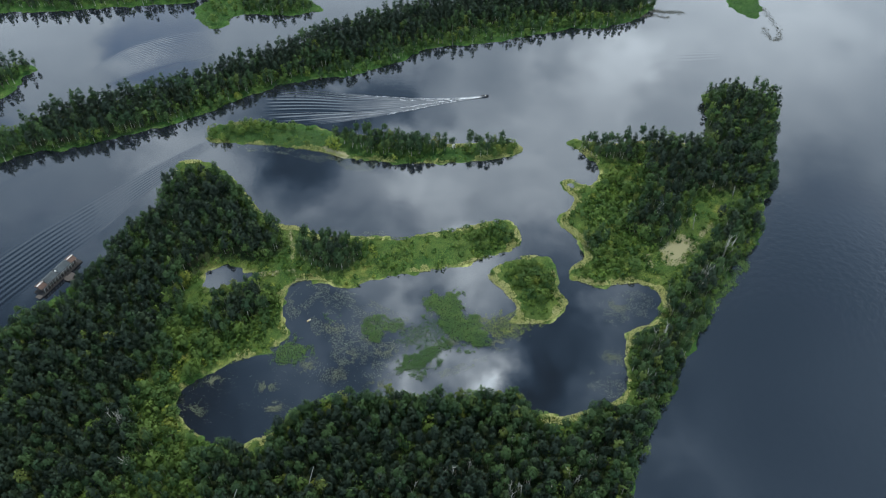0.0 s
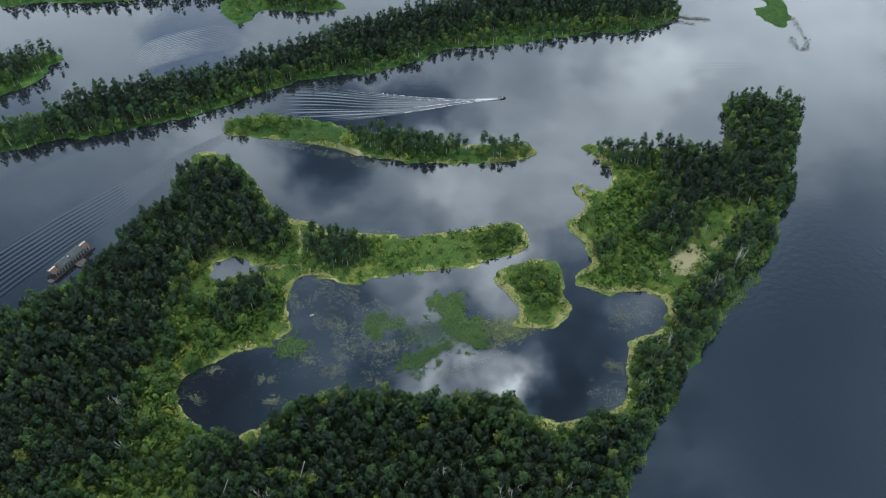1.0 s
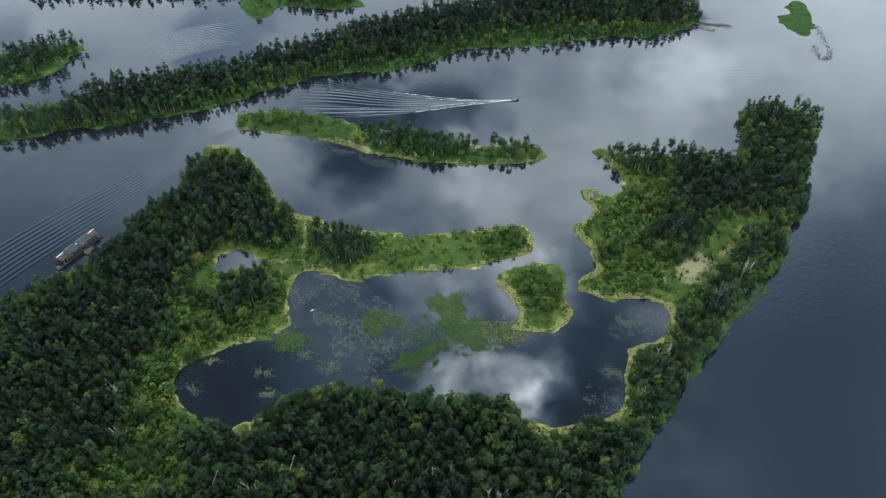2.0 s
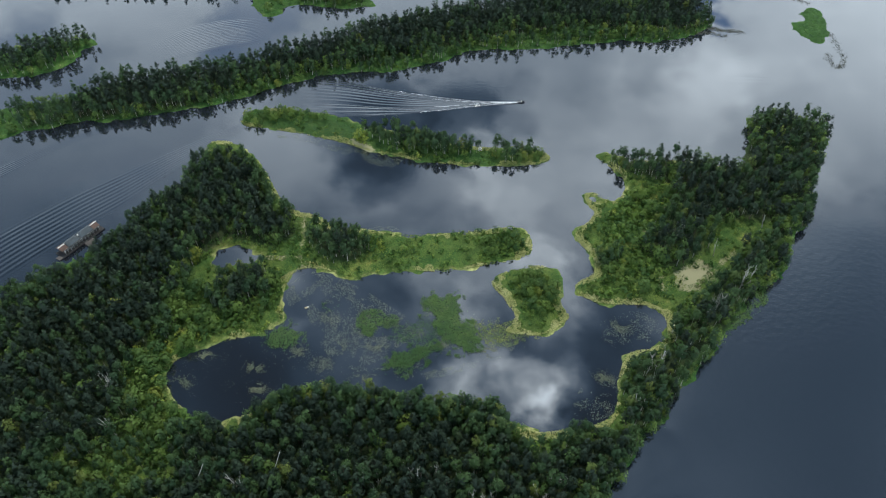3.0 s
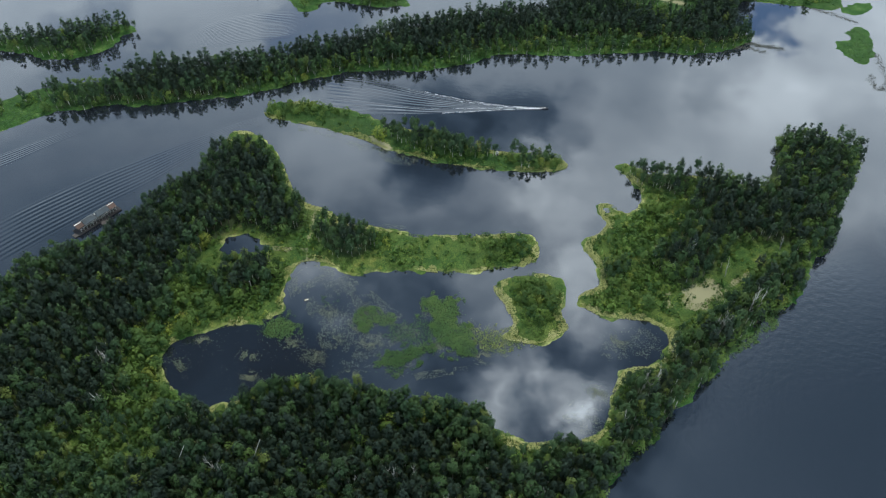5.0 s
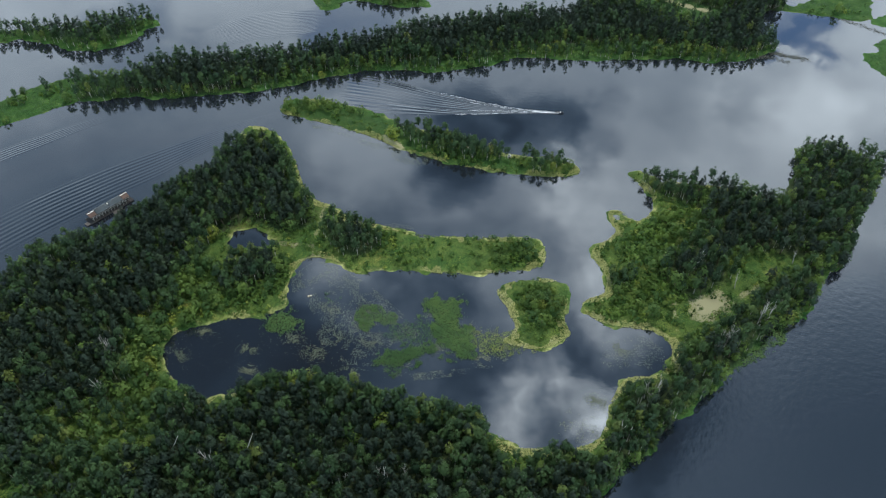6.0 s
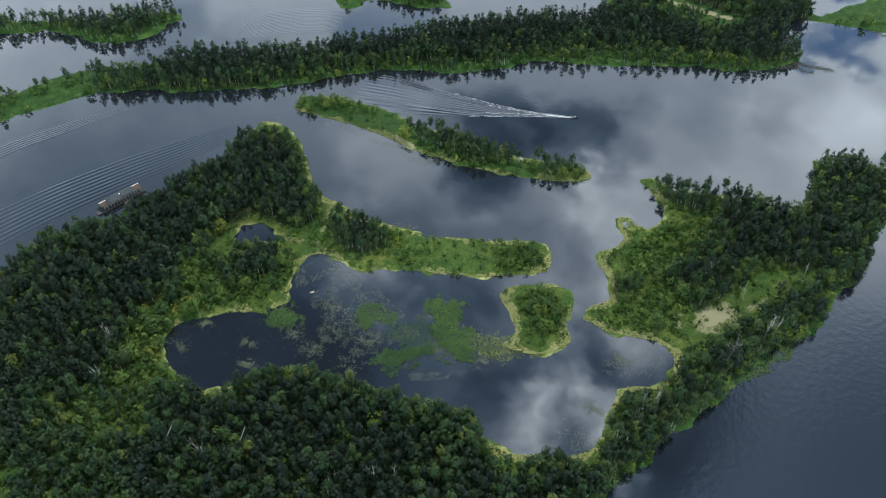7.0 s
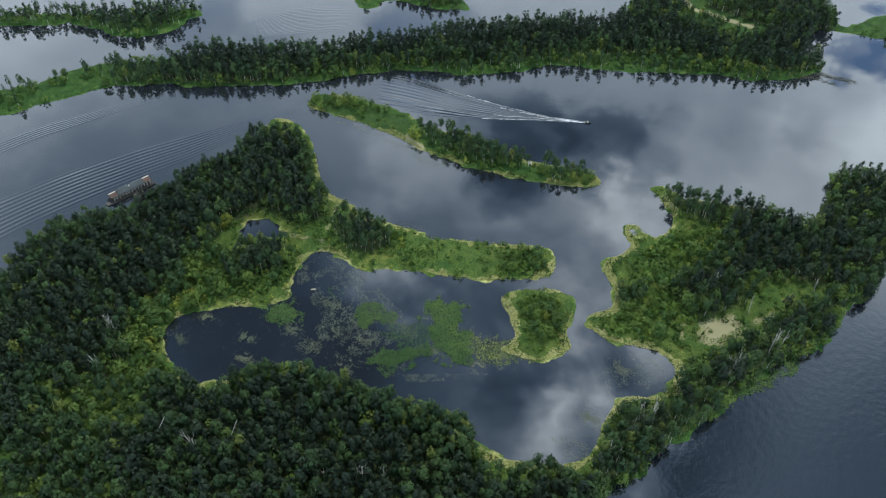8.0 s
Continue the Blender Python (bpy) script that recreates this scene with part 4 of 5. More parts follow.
def pads(name, zones, seed, label):
    """Lily pads floating in drifts, six-sided, a hair above the water."""
    parts = []
    for k, (zone, dense) in enumerate(zones):
        xy, d, r = spread(rounded(zone), dense * 8.0, seed + k, lambda q, d: (lattice(q, 6.5, seed + k) * 0.6 + lattice(q, 2.3, seed + 50 + k) * 0.45 + 0.45 * np.abs(np.sin(q[:, 0] * 83.1 + q[:, 1] * 57.7)) > 0.91)
                          & (inside_by(q, MAIN) < 0.5) & (inside_by(q, MIDDLE) < 0.5) & (inside_by(q, KNOLL) < 0.5))
        parts.append(np.c_[xy, r.uniform(0.06, 0.15, len(xy)), r.uniform(0, 6.28, len(xy))])
    p = np.concatenate(parts)
    a = np.arange(6) * math.pi / 3
    ang = p[:, 3:4] + a
    verts = np.stack([p[:, 0:1] + p[:, 2:3] * np.cos(ang), p[:, 1:2] + p[:, 2:3] * np.sin(ang), np.full_like(ang, 0.03) + 0.02 * np.sin(ang * 2)], -1).reshape(-1, 3)
    me = make_mesh(name, verts, np.arange(len(p) * 6).reshape(-1, 6), PAD, False, {"tone": (p[:, 0] * 3.7 + p[:, 1] * 1.3) % 1.0})
    return tagged(new(name, me), label, "water plant", kind="stuff")


for line, dense, seed in ((MAIN, 0.9, 201), (MIDDLE, 0.9, 202), (KNOLL, 1.2, 203)):
    xy, d, r = spread(line, dense * 3, seed, lambda q, d: open_ground(q) & (inside_by(q, POOL) < 0) & (d > -0.4))
    tufts("meadow_grass", xy, r, 0.32, lie(xy, line) + 0.05, LUSH if line is MIDDLE else GRASS, "mixed green meadow grass on the island", 0.5)
for line, seed in ((FAR, 204), (GREEN_A, 205), (GREEN_B, 206)):
    xy, d, r = spread(line, 1.0, seed, lambda q, d: open_ground(q) & (d > 0.8))
    tufts("shore_grass", xy, r, 0.6, lie(xy, line, 0.9 if line is not GREEN_B else 0.4) + 0.05, LUSH, "bright green grass along the far shore", 0.5)
PALE = ((65, 265, 13), (65, 243, 9), (101, 212, 11), (88, 227, 9), (38, 256, 9), (31, 204, 9), (58, 213, 8), (26, 228, 6), (82, 322, 8), (84, 190, 7), (46, 154, 8), (72, 226, 9))


def pale(q):
    return np.max([np.clip(1.3 - np.hypot(q[:, 0] - x, q[:, 1] - y) / wide, 0, 1) for x, y, wide in PALE], 0)


for line, seed in ((MAIN, 211), (MIDDLE, 212), (KNOLL, 213)):
    xy, d, r = spread(line, 10.0, seed, lambda q, d: (d < 4) & (lattice(q, 11, seed) * 0.8 + lattice(q, 3, seed + 1) * 0.4 + 0.45 * pale(q) > 0.52 + 0.09 * d) & (outer_side(q) > 7))
    tufts("sedge_fringe", xy, r, 0.34, lie(xy, line) + 0.2, STRAW, "pale straw-coloured sedge along the water's edge", 0.6)
for zone, dense, tall, mat, seed in ((REED_A, 4.0, 0.3, REED, 221), (REED_LOBE, 4.0, 0.3, REED, 228), (REED_BRIDGE, 1.0, 0.15, REED, 229), (REED_SKIRT, 1.2, 0.15, GRASS, 230), (REED_B, 2.6, 0.3, REED, 222), (REED_C, 2.6, 0.3, REED, 223), (REED_D, 1.5, 0.2, REED, 224),
                                     (REED_E, 2.2, 0.3, REED, 225), (REED_F, 2.2, 0.3, REED, 226)):
    line = rounded(zone)
    big = line + (line - line.mean(0)) * 0.35
    xy, d, r = spread(big, dense * 6.0, seed)
    rim = inside_by(xy, line) + 7.0 * (lattice(xy, 5, seed) - 0.5) + 5.0 * (lattice(xy, 1.8, seed + 3) - 0.5) + 1.2
    xy = xy[r.uniform(size=len(xy)) < np.clip(rim / 3.6, 0, 1) ** 1.3]
    tufts("reed_bed", xy, r, 0.26, tall, mat, "dense green reed bed growing out of the pond", 0.7, "reeds")
xy, d, r = spread(rounded([(-129, 336), (-102, 345), (-72, 341), (-70, 327), (-86, 326), (-109, 332)]), 2.5, 227, lambda q, d: inside_by(q, MIDDLE) > 1)
tufts("isle_grass", xy, r, 0.45, lie(xy, MIDDLE) + 0.1, REED, "bright green tall grass on the narrow island", 0.45)
MAT = leaf_material("algae_mat", (0.075, 0.095, 0.055, 1), (0.105, 0.12, 0.07, 1), (0.13, 0.14, 0.085, 1), 0.1)
for k, (x, y, wide) in enumerate(((-75, 167, 3.6), (-70, 157, 3.4), (-98, 170, 2.6), (-59, 178, 4.0), (-103, 155, 4.5), (-33, 193, 5.0), (-25, 185, 5.0), (-40, 184, 5.5), (3, 190, 3.5), (33, 199, 4.5), (25, 190, 3.0), (-50, 198, 5.5), (-27, 168, 4.5), (-46, 173, 5.5), (-32, 161, 3.5), (-8, 180, 4.0), (-34, 202, 4.5), (82, 212, 4.5), (75, 183, 4.0))):
    r = np.random.default_rng(270 + k)
    xy = r.normal(size=(520, 2)) * (wide * 0.6, wide * 0.42) + (x, y)
    xy = xy[lattice(xy, 2.2, 280 + k) > 0.35]
    tufts("algae_mat", xy, r, 0.2, 0.015, MAT, "pale green mat of floating pond weed", 0.06, "water plant")
pads("lily_pads", [(PADS_POND, 1.0), (PADS_WEST, 0.05), (PADS_EAST, 0.6), (PADS_SOUTH_EAST, 0.8), (PADS_REED, 1.2), (PADS_KNOLL, 0.7), (REED_A, 1.0)], 231, "pale lily pads floating in drifts on the pond")
pads("lily_pads", [(PADS_ISLE, 1.0), (PADS_BAR, 0.8)], 261, "pale lily pads floating along the shore")


# ---- wakes and ripples ----
def bent(points, count):
    """A smooth open line through the points, evenly stepped."""
    p = np.array(points, float)
    p = np.concatenate([[2 * p[0] - p[1]], p, [2 * p[-1] - p[-2]]])
    t = np.linspace(0, len(p) - 3 - 1e-6, count)
    i = t.astype(int)
    f = (t - i)[:, None]
    a, b, c, d = p[i], p[i + 1], p[i + 2], p[i + 3]
    return 0.5 * (2 * b + (c - a) * f + (2 * a - 5 * b + 4 * c - d) * f ** 2 + (3 * b - a - 3 * c + d) * f ** 3)


def ripples(name, one, two, crests, high, label, seed=1, fade=(0.1, 0.2), steep=0.010, wander=2.4):
    """Low waves running side by side between two lines, on the water."""
    nu, nv = 170, crests * 8 + 1
    a, b = bent(one, nu), bent(two, nu)
    v = np.linspace(0, 1, nv)
    xy = (a[:, None] * (1 - v)[None, :, None] + b[:, None] * v[None, :, None]).reshape(-1, 2)
    u = np.repeat(np.linspace(0, 1, nu), nv)
    vv = np.tile(v, nu)
    room = np.repeat(np.linalg.norm(a - b, axis=1), nv) / crests
    swell = np.minimum(1, steep * room / high) * np.clip(u / fade[0], 0, 1) * np.clip((1 - u) / fade[1], 0, 1) * np.clip(vv / 0.12, 0, 1) * np.clip((1 - vv) / 0.12, 0, 1)
    swell *= 0.25 + 1.1 * lattice(xy, 26, seed) + 0.4 * lattice(xy, 7, seed + 2)
    z = 0.012 + high * swell * (1 + np.sin(2 * math.pi * crests * vv + wander * lattice(xy, 30 if wander < 3 else 12, seed + 4)))
    idx = np.arange(nu * nv).reshape(nu, nv)
    quad = np.stack([idx[:-1, :-1], idx[1:, :-1], idx[1:, 1:], idx[:-1, 1:]], -1).reshape(-1, 4)
    p, q, s = (xy[quad[0][k]] for k in (0, 1, 2))
    if (q - p)[0] * (s - q)[1] - (q - p)[1] * (s - q)[0] < 0:
        quad = quad[:, ::-1]
    me = make_mesh(name, np.c_[xy, z], quad, WATER, True)
    return tagged(new(name, me), label, "wave", kind="stuff")


ripples("boat_waves", [(-300, 212)] + RIP_NORTH_A, [(-286, 203)] + RIP_NORTH_B, 6, 0.06, "low boat waves running along the channel", 5, (0.05, 0.06), 0.0065)
ripples("boat_waves", [(-262, 165), (-246, 200), (-230, 229), (-213, 254), (-193, 279), (-171, 304), (-152, 324), (-136, 338)], [(-235, 128), (-221, 176), (-206, 207), (-194, 229), (-176, 258), (-163, 284), (-147, 310), (-132, 332)], 10, 0.06, "low boat waves running along the channel", 6, (0.05, 0.06), 0.0075)
ripples("boat_wake", WAKE_NORTH, WAKE_NORTH_IN, 3, 0.16, "curved wake waves behind the motor boat", 7, (0.1, 0.25), 0.035)
ripples("boat_wake", WAKE_SOUTH_IN, WAKE_SOUTH + [(-95, 349)], 3, 0.14, "curved wake waves behind the motor boat", 8, (0.1, 0.3), 0.035)
ripples("boat_wake", WAKE_NORTH_IN, WAKE_SOUTH_IN, 5, 0.04, "curved wake waves behind the motor boat", 9, (0.15, 0.3), 0.02)
ripples("wind_ripples", [(-240, 398), (-212, 442), (-162, 466)], [(-224, 386), (-190, 410), (-148, 430)], 18, 0.03, "wind ripples on the open lake", 10, (0.3, 0.3), 0.008, 9.0)

ripples("wind_ripples", [(149, 432), (169, 435), (190, 435)], [(148, 421), (167, 420), (188, 424)], 4, 0.008, "wind ripples on the open lake", 12, (0.3, 0.3), 0.006)

FOAM = plain("white_foam", (0.72, 0.74, 0.76), 0.8, grain=4)
r = np.random.default_rng(301)
flecks = []
for line, thick, reach in ((WAKE_NORTH, 0.1, 0.55), (WAKE_SOUTH, 0.1, 0.6), (WAKE_MID, 0.3, 0.12), (WAKE_NORTH_IN, 0.1, 0.4), (WAKE_SOUTH_IN, 0.1, 0.4)):
    path = bent(line, 400)
    t = r.uniform(0.02, 1, 130) ** 1.5 * reach
    i = (t * 398).astype(int)
    along = path[i + 1] - path[i]
    along /= np.linalg.norm(along, axis=1)[:, None]
    at = path[i] + r.normal(size=(130, 2)) * thick * (0.6 + 2 * t[:, None])
    long, wide = r.uniform(0.8, 2.6, 130)[:, None] * along, np.c_[-along[:, 1], along[:, 0]] * r.uniform(0.02, 0.06, 130)[:, None]
    flecks.append(np.stack([at - long, at - wide, at + long, at + wide], 1).reshape(-1, 2))
flecks = np.concatenate(flecks)
foam_height = 0.34 + 0.03 * r.uniform(size=len(flecks))
me = make_mesh("wake_foam", np.c_[flecks, foam_height], np.arange(len(flecks)).reshape(-1, 4), FOAM)
tagged(new("wake_foam", me), "white foam streaks in the motor boat's wake", "foam", kind="stuff")


# ---- built things ----
def part(name, bm, mat, parent, label="", smooth=False):
    me = bpy.data.meshes.new(name)
    bm.normal_update()
    bm.to_mesh(me)
    bm.free()
    me.materials.append(mat)
    if smooth:
        me.polygons.foreach_set("use_smooth", np.full(len(me.polygons), True))
    ob = new(name, me)
    ob.parent = parent
    if label:
        tagged(ob, label)
    return ob


def box(size, at, turn=0.0, bevel=0.03):
    bm = bmesh.new()
    bmesh.ops.create_cube(bm, size=1.0)
    bmesh.ops.scale(bm, vec=size, verts=bm.verts)
    if bevel:
        bmesh.ops.bevel(bm, geom=bm.edges[:], offset=min(bevel, min(size) * 0.3), segments=1, affect="EDGES")
    bmesh.ops.rotate(bm, matrix=Matrix.Rotation(turn, 3, "Z"), verts=bm.verts)
    bmesh.ops.translate(bm, vec=at, verts=bm.verts)
    return bm


def roof_shape(x0, x1, y0, y1, z0, rise, hip0, hip1, thick=0.14):
    """A roof with its ridge along x; hip0, hip1: how far the ridge stops short of the ends."""
    bm = bmesh.new()
    mid = (y0 + y1) / 2
    v = [bm.verts.new(p) for p in ((x0, y0, z0), (x1, y0, z0), (x1, y1, z0), (x0, y1, z0), (x0 + hip0, mid, z0 + rise), (x1 - hip1, mid, z0 + rise))]
    for f in ((0, 1, 5, 4), (2, 3, 4, 5), (1, 2, 5), (3, 0, 4), (3, 2, 1, 0)):
        bm.faces.new([v[k] for k in f])
    bmesh.ops.translate(bm, vec=(0, 0, thick), verts=bm.verts)
    return bm


TIN = plain("grey_tin_roof", (0.055, 0.068, 0.075), 0.9, 0.0, grain=2.0)
BROWN_ROOF = plain("brown_roof", (0.10, 0.062, 0.048), 0.85, grain=3.0)
WHITE = plain("white_paint", (0.78, 0.76, 0.72), 0.5, grain=3.0, vary=0.08)
DARK_WALL = plain("dark_boards", (0.055, 0.045, 0.04), 0.8, grain=5.0)
PLANK = plain("weathered_planks", (0.075, 0.066, 0.06), 0.85, grain=7.0)
PONTOON = plain("rusty_pontoon", (0.03, 0.026, 0.026), 0.7, 0.2, grain=3.0)
DECK = plain("tarred_deck", (0.026, 0.025, 0.026), 0.85, grain=6.0)
PANE, pane_nodes = material("dark_pane")
finish(pane_nodes, pane_nodes.add("ShaderNodeBsdfPrincipled", {"Base Color": (0.02, 0.025, 0.03, 1), "Roughness": 0.08}).outputs[0])


def houseboat():
    """x along its length from the south end, y across from the shore side, z up."""
    boat = tagged(new("houseboat"), "long wooden houseboat with grey and brown roofs, moored at the shore", "houseboat")
    part("hull", box((25.0, 6.0, 0.55), (12.5, 3.0, 0.2), bevel=0.12), PONTOON, boat, "dark floating hull")
    for k in range(25):
        part("deck_board", box((0.96, 6.3, 0.07), (0.5 + k, 3.0, 0.51), bevel=0.01), DECK, boat)
    part("wall", box((20.4, 4.2, 2.7), (12.5, 3.5, 1.88), bevel=0.04), DARK_WALL, boat, "dark boarded cabin wall")
    for x0, x1, hip0, hip1 in ((5.0, 12.4, 0.3, 2.0), (12.6, 20.0, 2.0, 0.3)):
        part("roof", roof_shape(x0, x1, 1.0, 6.1, 3.2, 1.6, hip0, hip1), TIN, boat, "grey tin roof")
    for x0 in (1.2, 20.1):
        roof = part("roof", roof_shape(x0, x0 + 3.7, 1.1, 6.0, 3.1, 1.3, 0.0, 0.0), BROWN_ROOF, boat, "brown gabled end roof")
        part("ridge_cap", box((3.8, 0.42, 0.12), (x0 + 1.85, 3.55, 4.56), bevel=0.03), WHITE, roof, "white ridge cap")
    part("vent", box((0.6, 0.6, 0.7), (12.5, 3.4, 4.2), bevel=0.08), WHITE, boat, "small white roof vent")
    for k in range(13):
        part("post", box((0.15, 0.15, 2.6), (2.3 + k * 1.7, 0.95, 1.85), bevel=0.03), WHITE, boat, "white veranda post")
    for k in range(12):
        frame_ = part("window", box((0.95, 0.1, 1.2), (3.15 + k * 1.7, 1.37, 2.1), bevel=0.02), WHITE, boat, "white framed window")
        part("pane", box((0.70, 0.04, 0.95), (3.15 + k * 1.7, 1.31, 2.1), bevel=0.0), PANE, frame_)
    for z in (1.0, 1.5):
        part("rail", box((21.5, 0.08, 0.08), (12.5, 0.5, z), bevel=0.02), DARK_WALL, boat)
    part("bench", box((1.6, 0.6, 0.45), (22.5, 0.9, 0.78), bevel=0.05), PLANK, boat)
    part("end_deck", box((2.2, 3.0, 0.16), (-1.0, 1.8, 0.42), bevel=0.03), PLANK, boat, "low landing deck at the end")
    boat.matrix_basis = pose(-188.6, 215.9, 0.0, 0, 0, 65.8)
    return boat


def gangway():
    walkway = tagged(new("gangway"), "wooden gangway from the houseboat to the shore", "gangway")
    for k in range(14):
        part("plank", box((1.7, 0.62, 0.08), (0, -0.4 - k * 0.66, 0.56), bevel=0.01), PLANK, walkway)
    for x in (-0.7, 0.7):
        part("beam", box((0.14, 9.4, 0.16), (x, -4.6, 0.43), bevel=0.02), DARK_WALL, walkway)
    for k in range(3):
        part("pile", box((0.2, 0.2, 2.4), (0.75, -2.0 - k * 2.8, -0.4), bevel=0.04), DARK_WALL, walkway)
    for k in range(5):
        part("landing_board", box((5.2, 0.62, 0.09), (1.0, -1.0 - k * 0.66, 0.66), bevel=0.01), PLANK, walkway)
    walkway.matrix_basis = pose(-188.6, 215.9, 0.0, 0, 0, 65.8) @ pose(13.5, 0.0, 0.0)
    return walkway


def hull_shape(length, beam, depth, sheer=0.25, wall=0.06):
    """An open boat's hull: bow towards +x, hollow inside."""
    bm = bmesh.new()
    rows = []
    for k in range(9):
        t = k / 8
        half = beam / 2 * (1 - max(0, (t - 0.45) / 0.55) ** 2.2) * (0.82 + 0.18 * min(1, t / 0.3))
        half = max(half, 0.03)
        top = depth + sheer * t * t
        x = length * (t - 0.5)
        prof = [(-half, top), (-half * 0.8, depth * 0.3), (0, 0.0 + sheer * 0.4 * max(0, t - 0.7)), (half * 0.8, depth * 0.3), (half, top)]
        inner = [(y * (1 - wall / max(half, wall * 1.5)), z + wall * (0.0 if i in (0, 4) else 1.0)) for i, (y, z) in enumerate(prof)][::-1]
        rows.append([bm.verts.new((x, y, z)) for y, z in prof + inner])
    for a, b in zip(rows, rows[1:]):
        for k in range(10):
            bm.faces.new((a[k], b[k], b[(k + 1) % 10], a[(k + 1) % 10]))
    bm.faces.new(rows[0])
    bm.faces.new(rows[-1][::-1])
    return bm


BLACK = plain("black_plastic", (0.02, 0.02, 0.022), 0.4)
NAVY = plain("dark_hull_paint", (0.03, 0.035, 0.045), 0.35)
YELLOW = plain("yellow_hull_paint", (0.50, 0.38, 0.16), 0.5, vary=0.12)


def motor_boat():
    boat = tagged(new("motor_boat"), "small dark open motor boat on the lake", "boat")
    part("hull", hull_shape(5.0, 1.9, 0.75), NAVY, boat, "dark painted hull", True)
    part("windscreen", box((0.06, 1.3, 0.42), (0.7, 0, 1.0), bevel=0.02), PANE, boat)
    part("console", box((0.5, 1.2, 0.5), (0.45, 0, 0.62), bevel=0.06), WHITE, boat)
    for x in (-1.2, -0.3):
        part("seat", box((0.45, 1.4, 0.16), (x, 0, 0.5), bevel=0.05), BLACK, boat)
    part("outboard_motor", box((0.42, 0.4, 0.8), (-2.62, 0, 0.85), bevel=0.1), BLACK, boat, "black outboard motor")
    boat.matrix_basis = pose(26.0, 381.0, -0.1, 0, 0, 9)


def rowing_boat():
    boat = tagged(new("rowing_boat"), "small yellow and white rowing boat on the pond", "boat")
    part("hull", hull_shape(3.4, 1.25, 0.45), YELLOW, boat, "yellow hull", True)
    for x in (-0.9, 0.2):
        part("seat", box((0.28, 1.15, 0.05), (x, 0, 0.4), bevel=0.01), WHITE, boat, "white thwart")
    part("foredeck", box((0.8, 0.7, 0.05), (1.0, 0, 0.56), bevel=0.02), WHITE, boat, "white foredeck")
    for s in (-1, 1):
        part("oar", box((2.0, 0.07, 0.05), (-0.2, s * 0.72, 0.55), turn=s * 0.12, bevel=0.01), PLANK, boat)
    boat.matrix_basis = pose(-61.5, 202.6, -0.06, 0, 0, 35)
    boat.scale = (0.62, 0.62, 0.62)


def tent():
    thing = tagged(new("tent"), "small white tent among the island's trees", "tent")
    bm = bmesh.new()
    bmesh.ops.create_uvsphere(bm, u_segments=14, v_segments=8, radius=1.0)
    bmesh.ops.delete(bm, geom=[v for v in bm.verts if v.co.z < -0.05], context="VERTS")
    bmesh.ops.scale(bm, vec=(0.9, 0.8, 1.7), verts=bm.verts)
    part("canopy", bm, WHITE, thing, "white fabric", True)
    part("door_flap", box((0.6, 0.05, 1.0), (0, -0.78, 0.5), bevel=0.02), PLANK, thing)
    thing.matrix_basis = pose(6.0, 329.0, 0.8, 0, 0, 10)
    thing.scale = (1.3, 1.3, 1.3)


def shed():
    thing = tagged(new("shed"), "small dark shed with a grey roof under the trees", "shed")
    part("wall", box((5.0, 4.0, 2.3), (0, 0, 1.1), bevel=0.03), DARK_WALL, thing)
    part("roof", roof_shape(-2.9, 2.9, -2.5, 2.5, 2.2, 1.1, 0, 0), TIN, thing, "grey tin roof")
    part("door", box((0.9, 0.08, 1.9), (0.6, -2.03, 1.0), bevel=0.02), PLANK, thing)
    thing.matrix_basis = pose(-139.5, 90.5, 0.8, 0, 0, 40)


houseboat()
gangway()
motor_boat()
rowing_boat()
tent()
shed()


# ---- dead trees and leaning trunks ----
DEAD_WOOD = plain("bleached_wood", (0.42, 0.40, 0.36), 0.85, grain=4.0)


def dead_tree(height, branches, seed):
    r = np.random.default_rng(seed)
    thing = tagged(new("dead_tree"), "bare bleached dead tree without leaves", "tree", "dead trees")
    v, f = stick([(0, 0, -0.4), (0.1, 0, height * 0.4), (-0.1, 0.1, height * 0.75), (0.1, 0, height)], (0.22, 0.18, 0.12, 0.03), 6)
    trunk = new("trunk", make_mesh("trunk", v, f, DEAD_WOOD, True))
    trunk.parent = thing
    for _ in range(branches):
        t, a, long = r.uniform(0.35, 0.9), r.uniform(0, 6.28), height * r.uniform(0.15, 0.32)
        x, y = math.cos(a), math.sin(a)
        v, f = stick([(0, 0, height * t), (x * long * 0.3, y * long * 0.3, height * t + long * 0.5), (x * long * 0.42, y * long * 0.42, height * t + long * 1.1)], (0.06, 0.045, 0.012), 4)
        branch = new("branch", make_mesh("branch", v, f, DEAD_WOOD))
        branch.parent = thing
    return thing


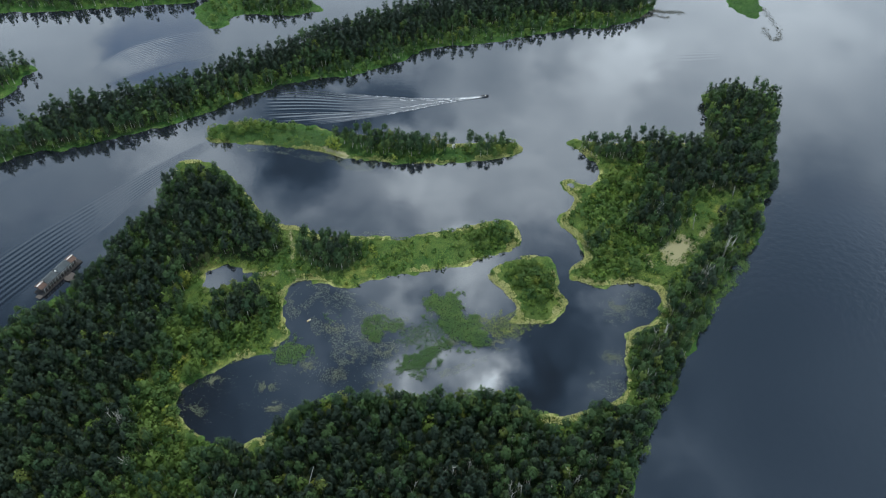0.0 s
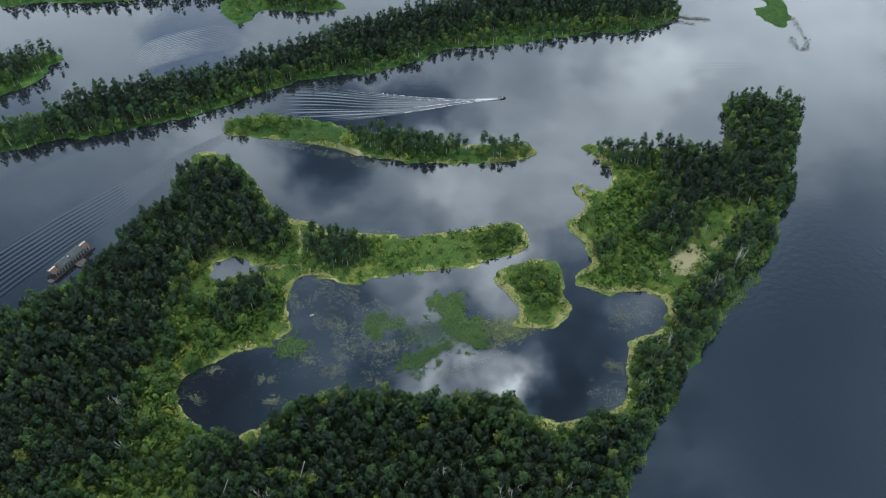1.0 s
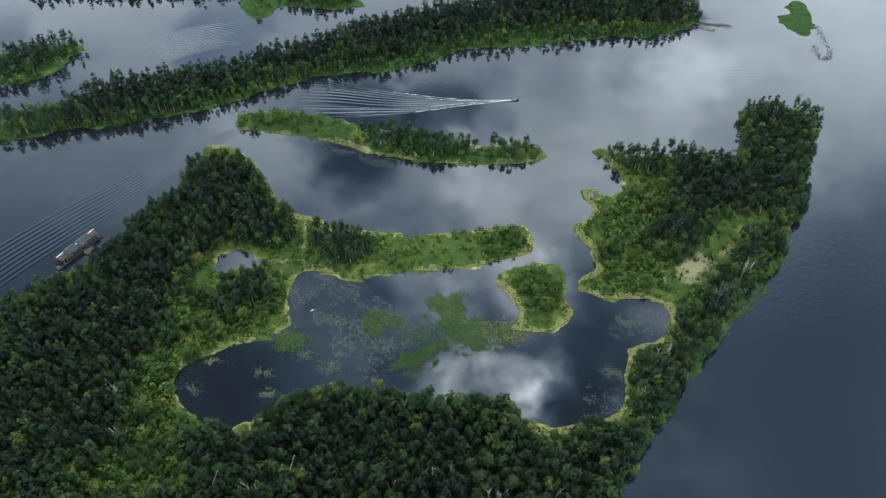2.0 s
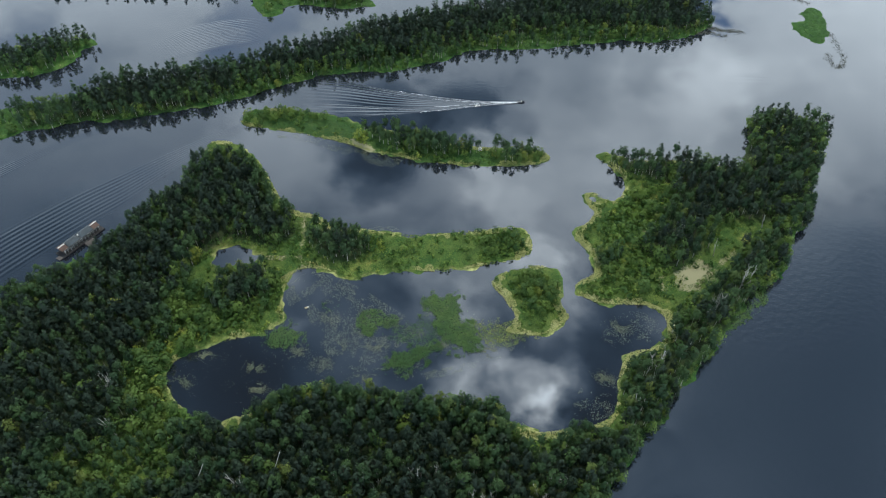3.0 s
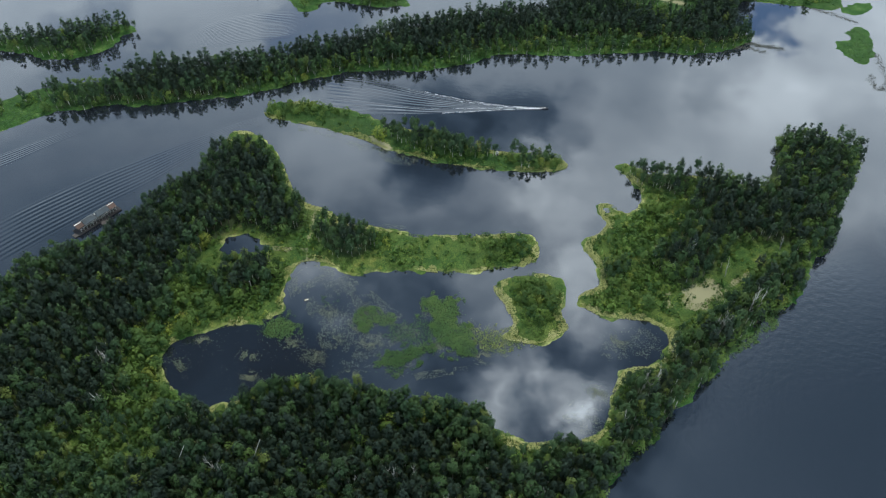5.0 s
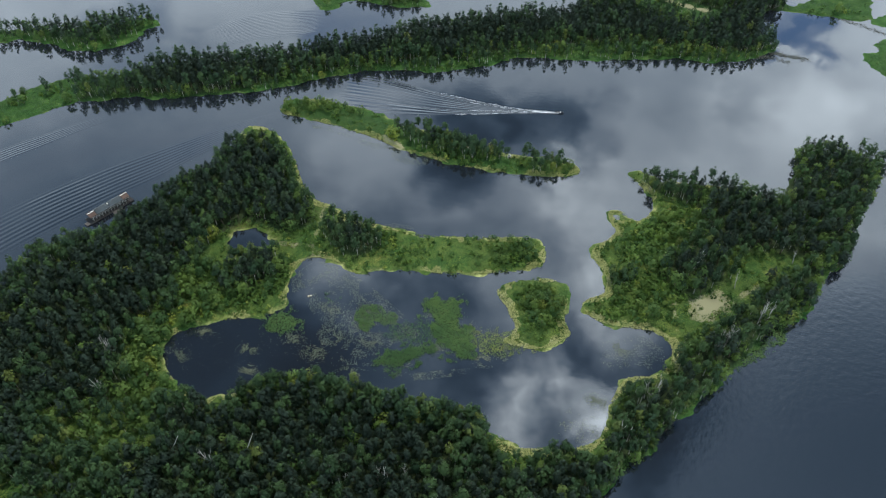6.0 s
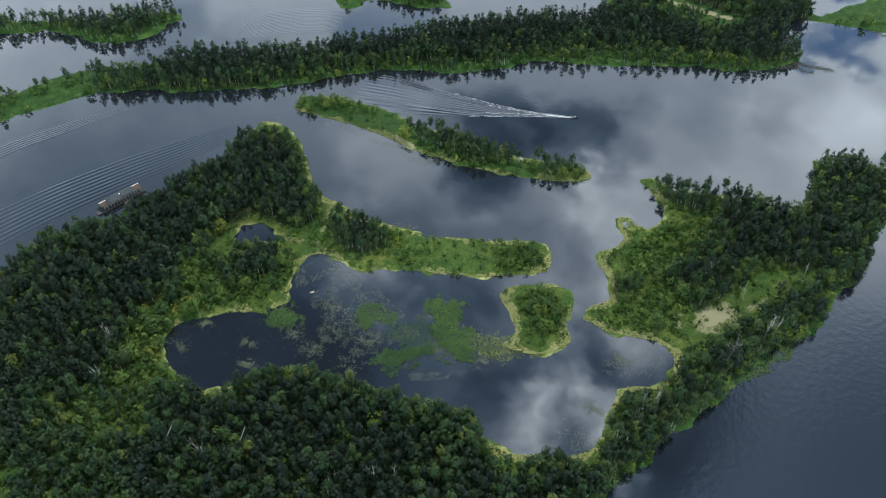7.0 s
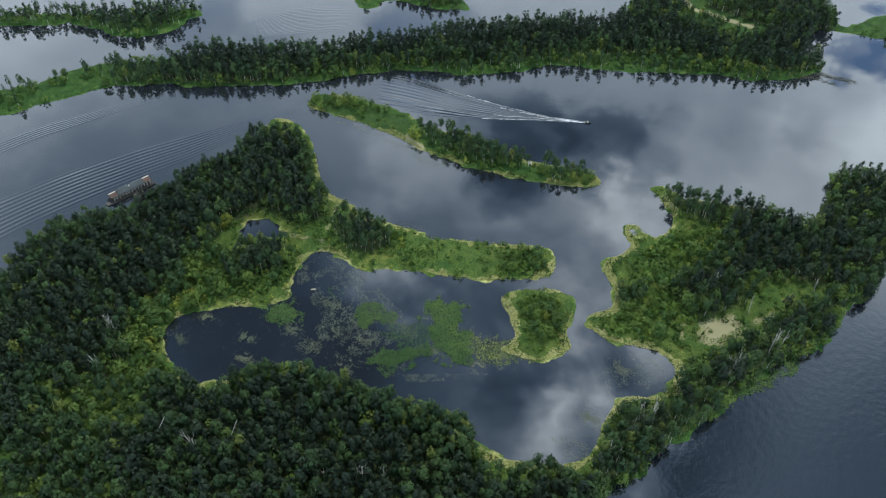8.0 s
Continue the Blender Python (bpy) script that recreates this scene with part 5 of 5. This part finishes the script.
shapes = [dead_tree(10.5, 9, 1), dead_tree(9.0, 7, 2), dead_tree(11.5, 6, 3)]
spots = [(-18, 331.5, 3, 0.85), (-14.5, 332, -4, 0.8), (-129, 146, 6, 1.0), (-131.5, 147, 9, 1.05), (-127, 144, 4, 0.9), (92, 186, 10, 0.85), (95, 190, -12, 0.8), (139, 241, 24, 0.95),
         (126, 228, 14, 0.9), (129, 262, 8, 0.95), (118, 293, 6, 1.05), (32, 120, 4, 1.1), (10, 128, 5, 1.1), (47, 118, -5, 1.1), (58, 128, 8, 1.0), (-128, 121, 10, 0.9), (156, 286, 7, 1.1)]
r = np.random.default_rng(71)
for x, y, count in ((-128, 145, 4), (-120, 128, 3), (28, 116, 4), (5, 122, 3), (52, 124, 3), (-10, 118, 2), (95, 188, 4), (122, 226, 4), (140, 244, 3), (106, 268, 3), (-60, 112, 2), (88, 168, 2)):
    spots += [(x + r.normal() * 2.2, y + r.normal() * 1.6, r.normal() * 7, r.uniform(1.0, 1.4)) for _ in range(count)]
for k, (x, y, tip, size) in enumerate(spots):
    m = pose(x, y, 0.6, tip * 0.4, tip, 57 * k)
    if k < 3:
        shapes[k].matrix_basis = m
        shapes[k].scale = (size,) * 3
    else:
        copy_thing(shapes[k % 3], m).scale = (size,) * 3
for x, y, tip, turn in ((-79.7, 105.7, 34.7, 56), (-52.0, 115.4, 28.4, 56)):
    v, f = stick([(0, 0, -0.5), (0, 0, 9), (0.05, 0, 18.0)], (0.17, 0.14, 0.10), 7)
    pole = tagged(new("leaning_pole", make_mesh("leaning_pole", v, f, DEAD_WOOD, True)), "pale leaning pole rising out of the wood", "pole", "leaning poles")
    pole.matrix_basis = pose(x, y, 0.6, 0, 0, turn) @ pose(0, 0, 0, 0, tip, 0)

WEEDS = leaf_material("brown_waterweed", (0.035, 0.040, 0.030, 1), (0.06, 0.065, 0.05, 1), (0.09, 0.09, 0.07, 1), 0.1)
for line, count, seed in ((WEED, 420, 401), (WEED_B, 260, 402), ([(150, 492), (160, 489), (176, 488)], 500, 403), ([(140, 481), (150, 484), (165, 480)], 260, 404)):
    r = np.random.default_rng(seed)
    path = bent(line, 300)
    at = path[(r.uniform(0, 1, count) * 299).astype(int)] + r.normal(size=(count, 2)) * 1.3
    tufts("waterweed", at, r, 0.5, 0.02, WEEDS, "dark floating waterweed in a ragged line", 0.25, "water plant")


plant_all()
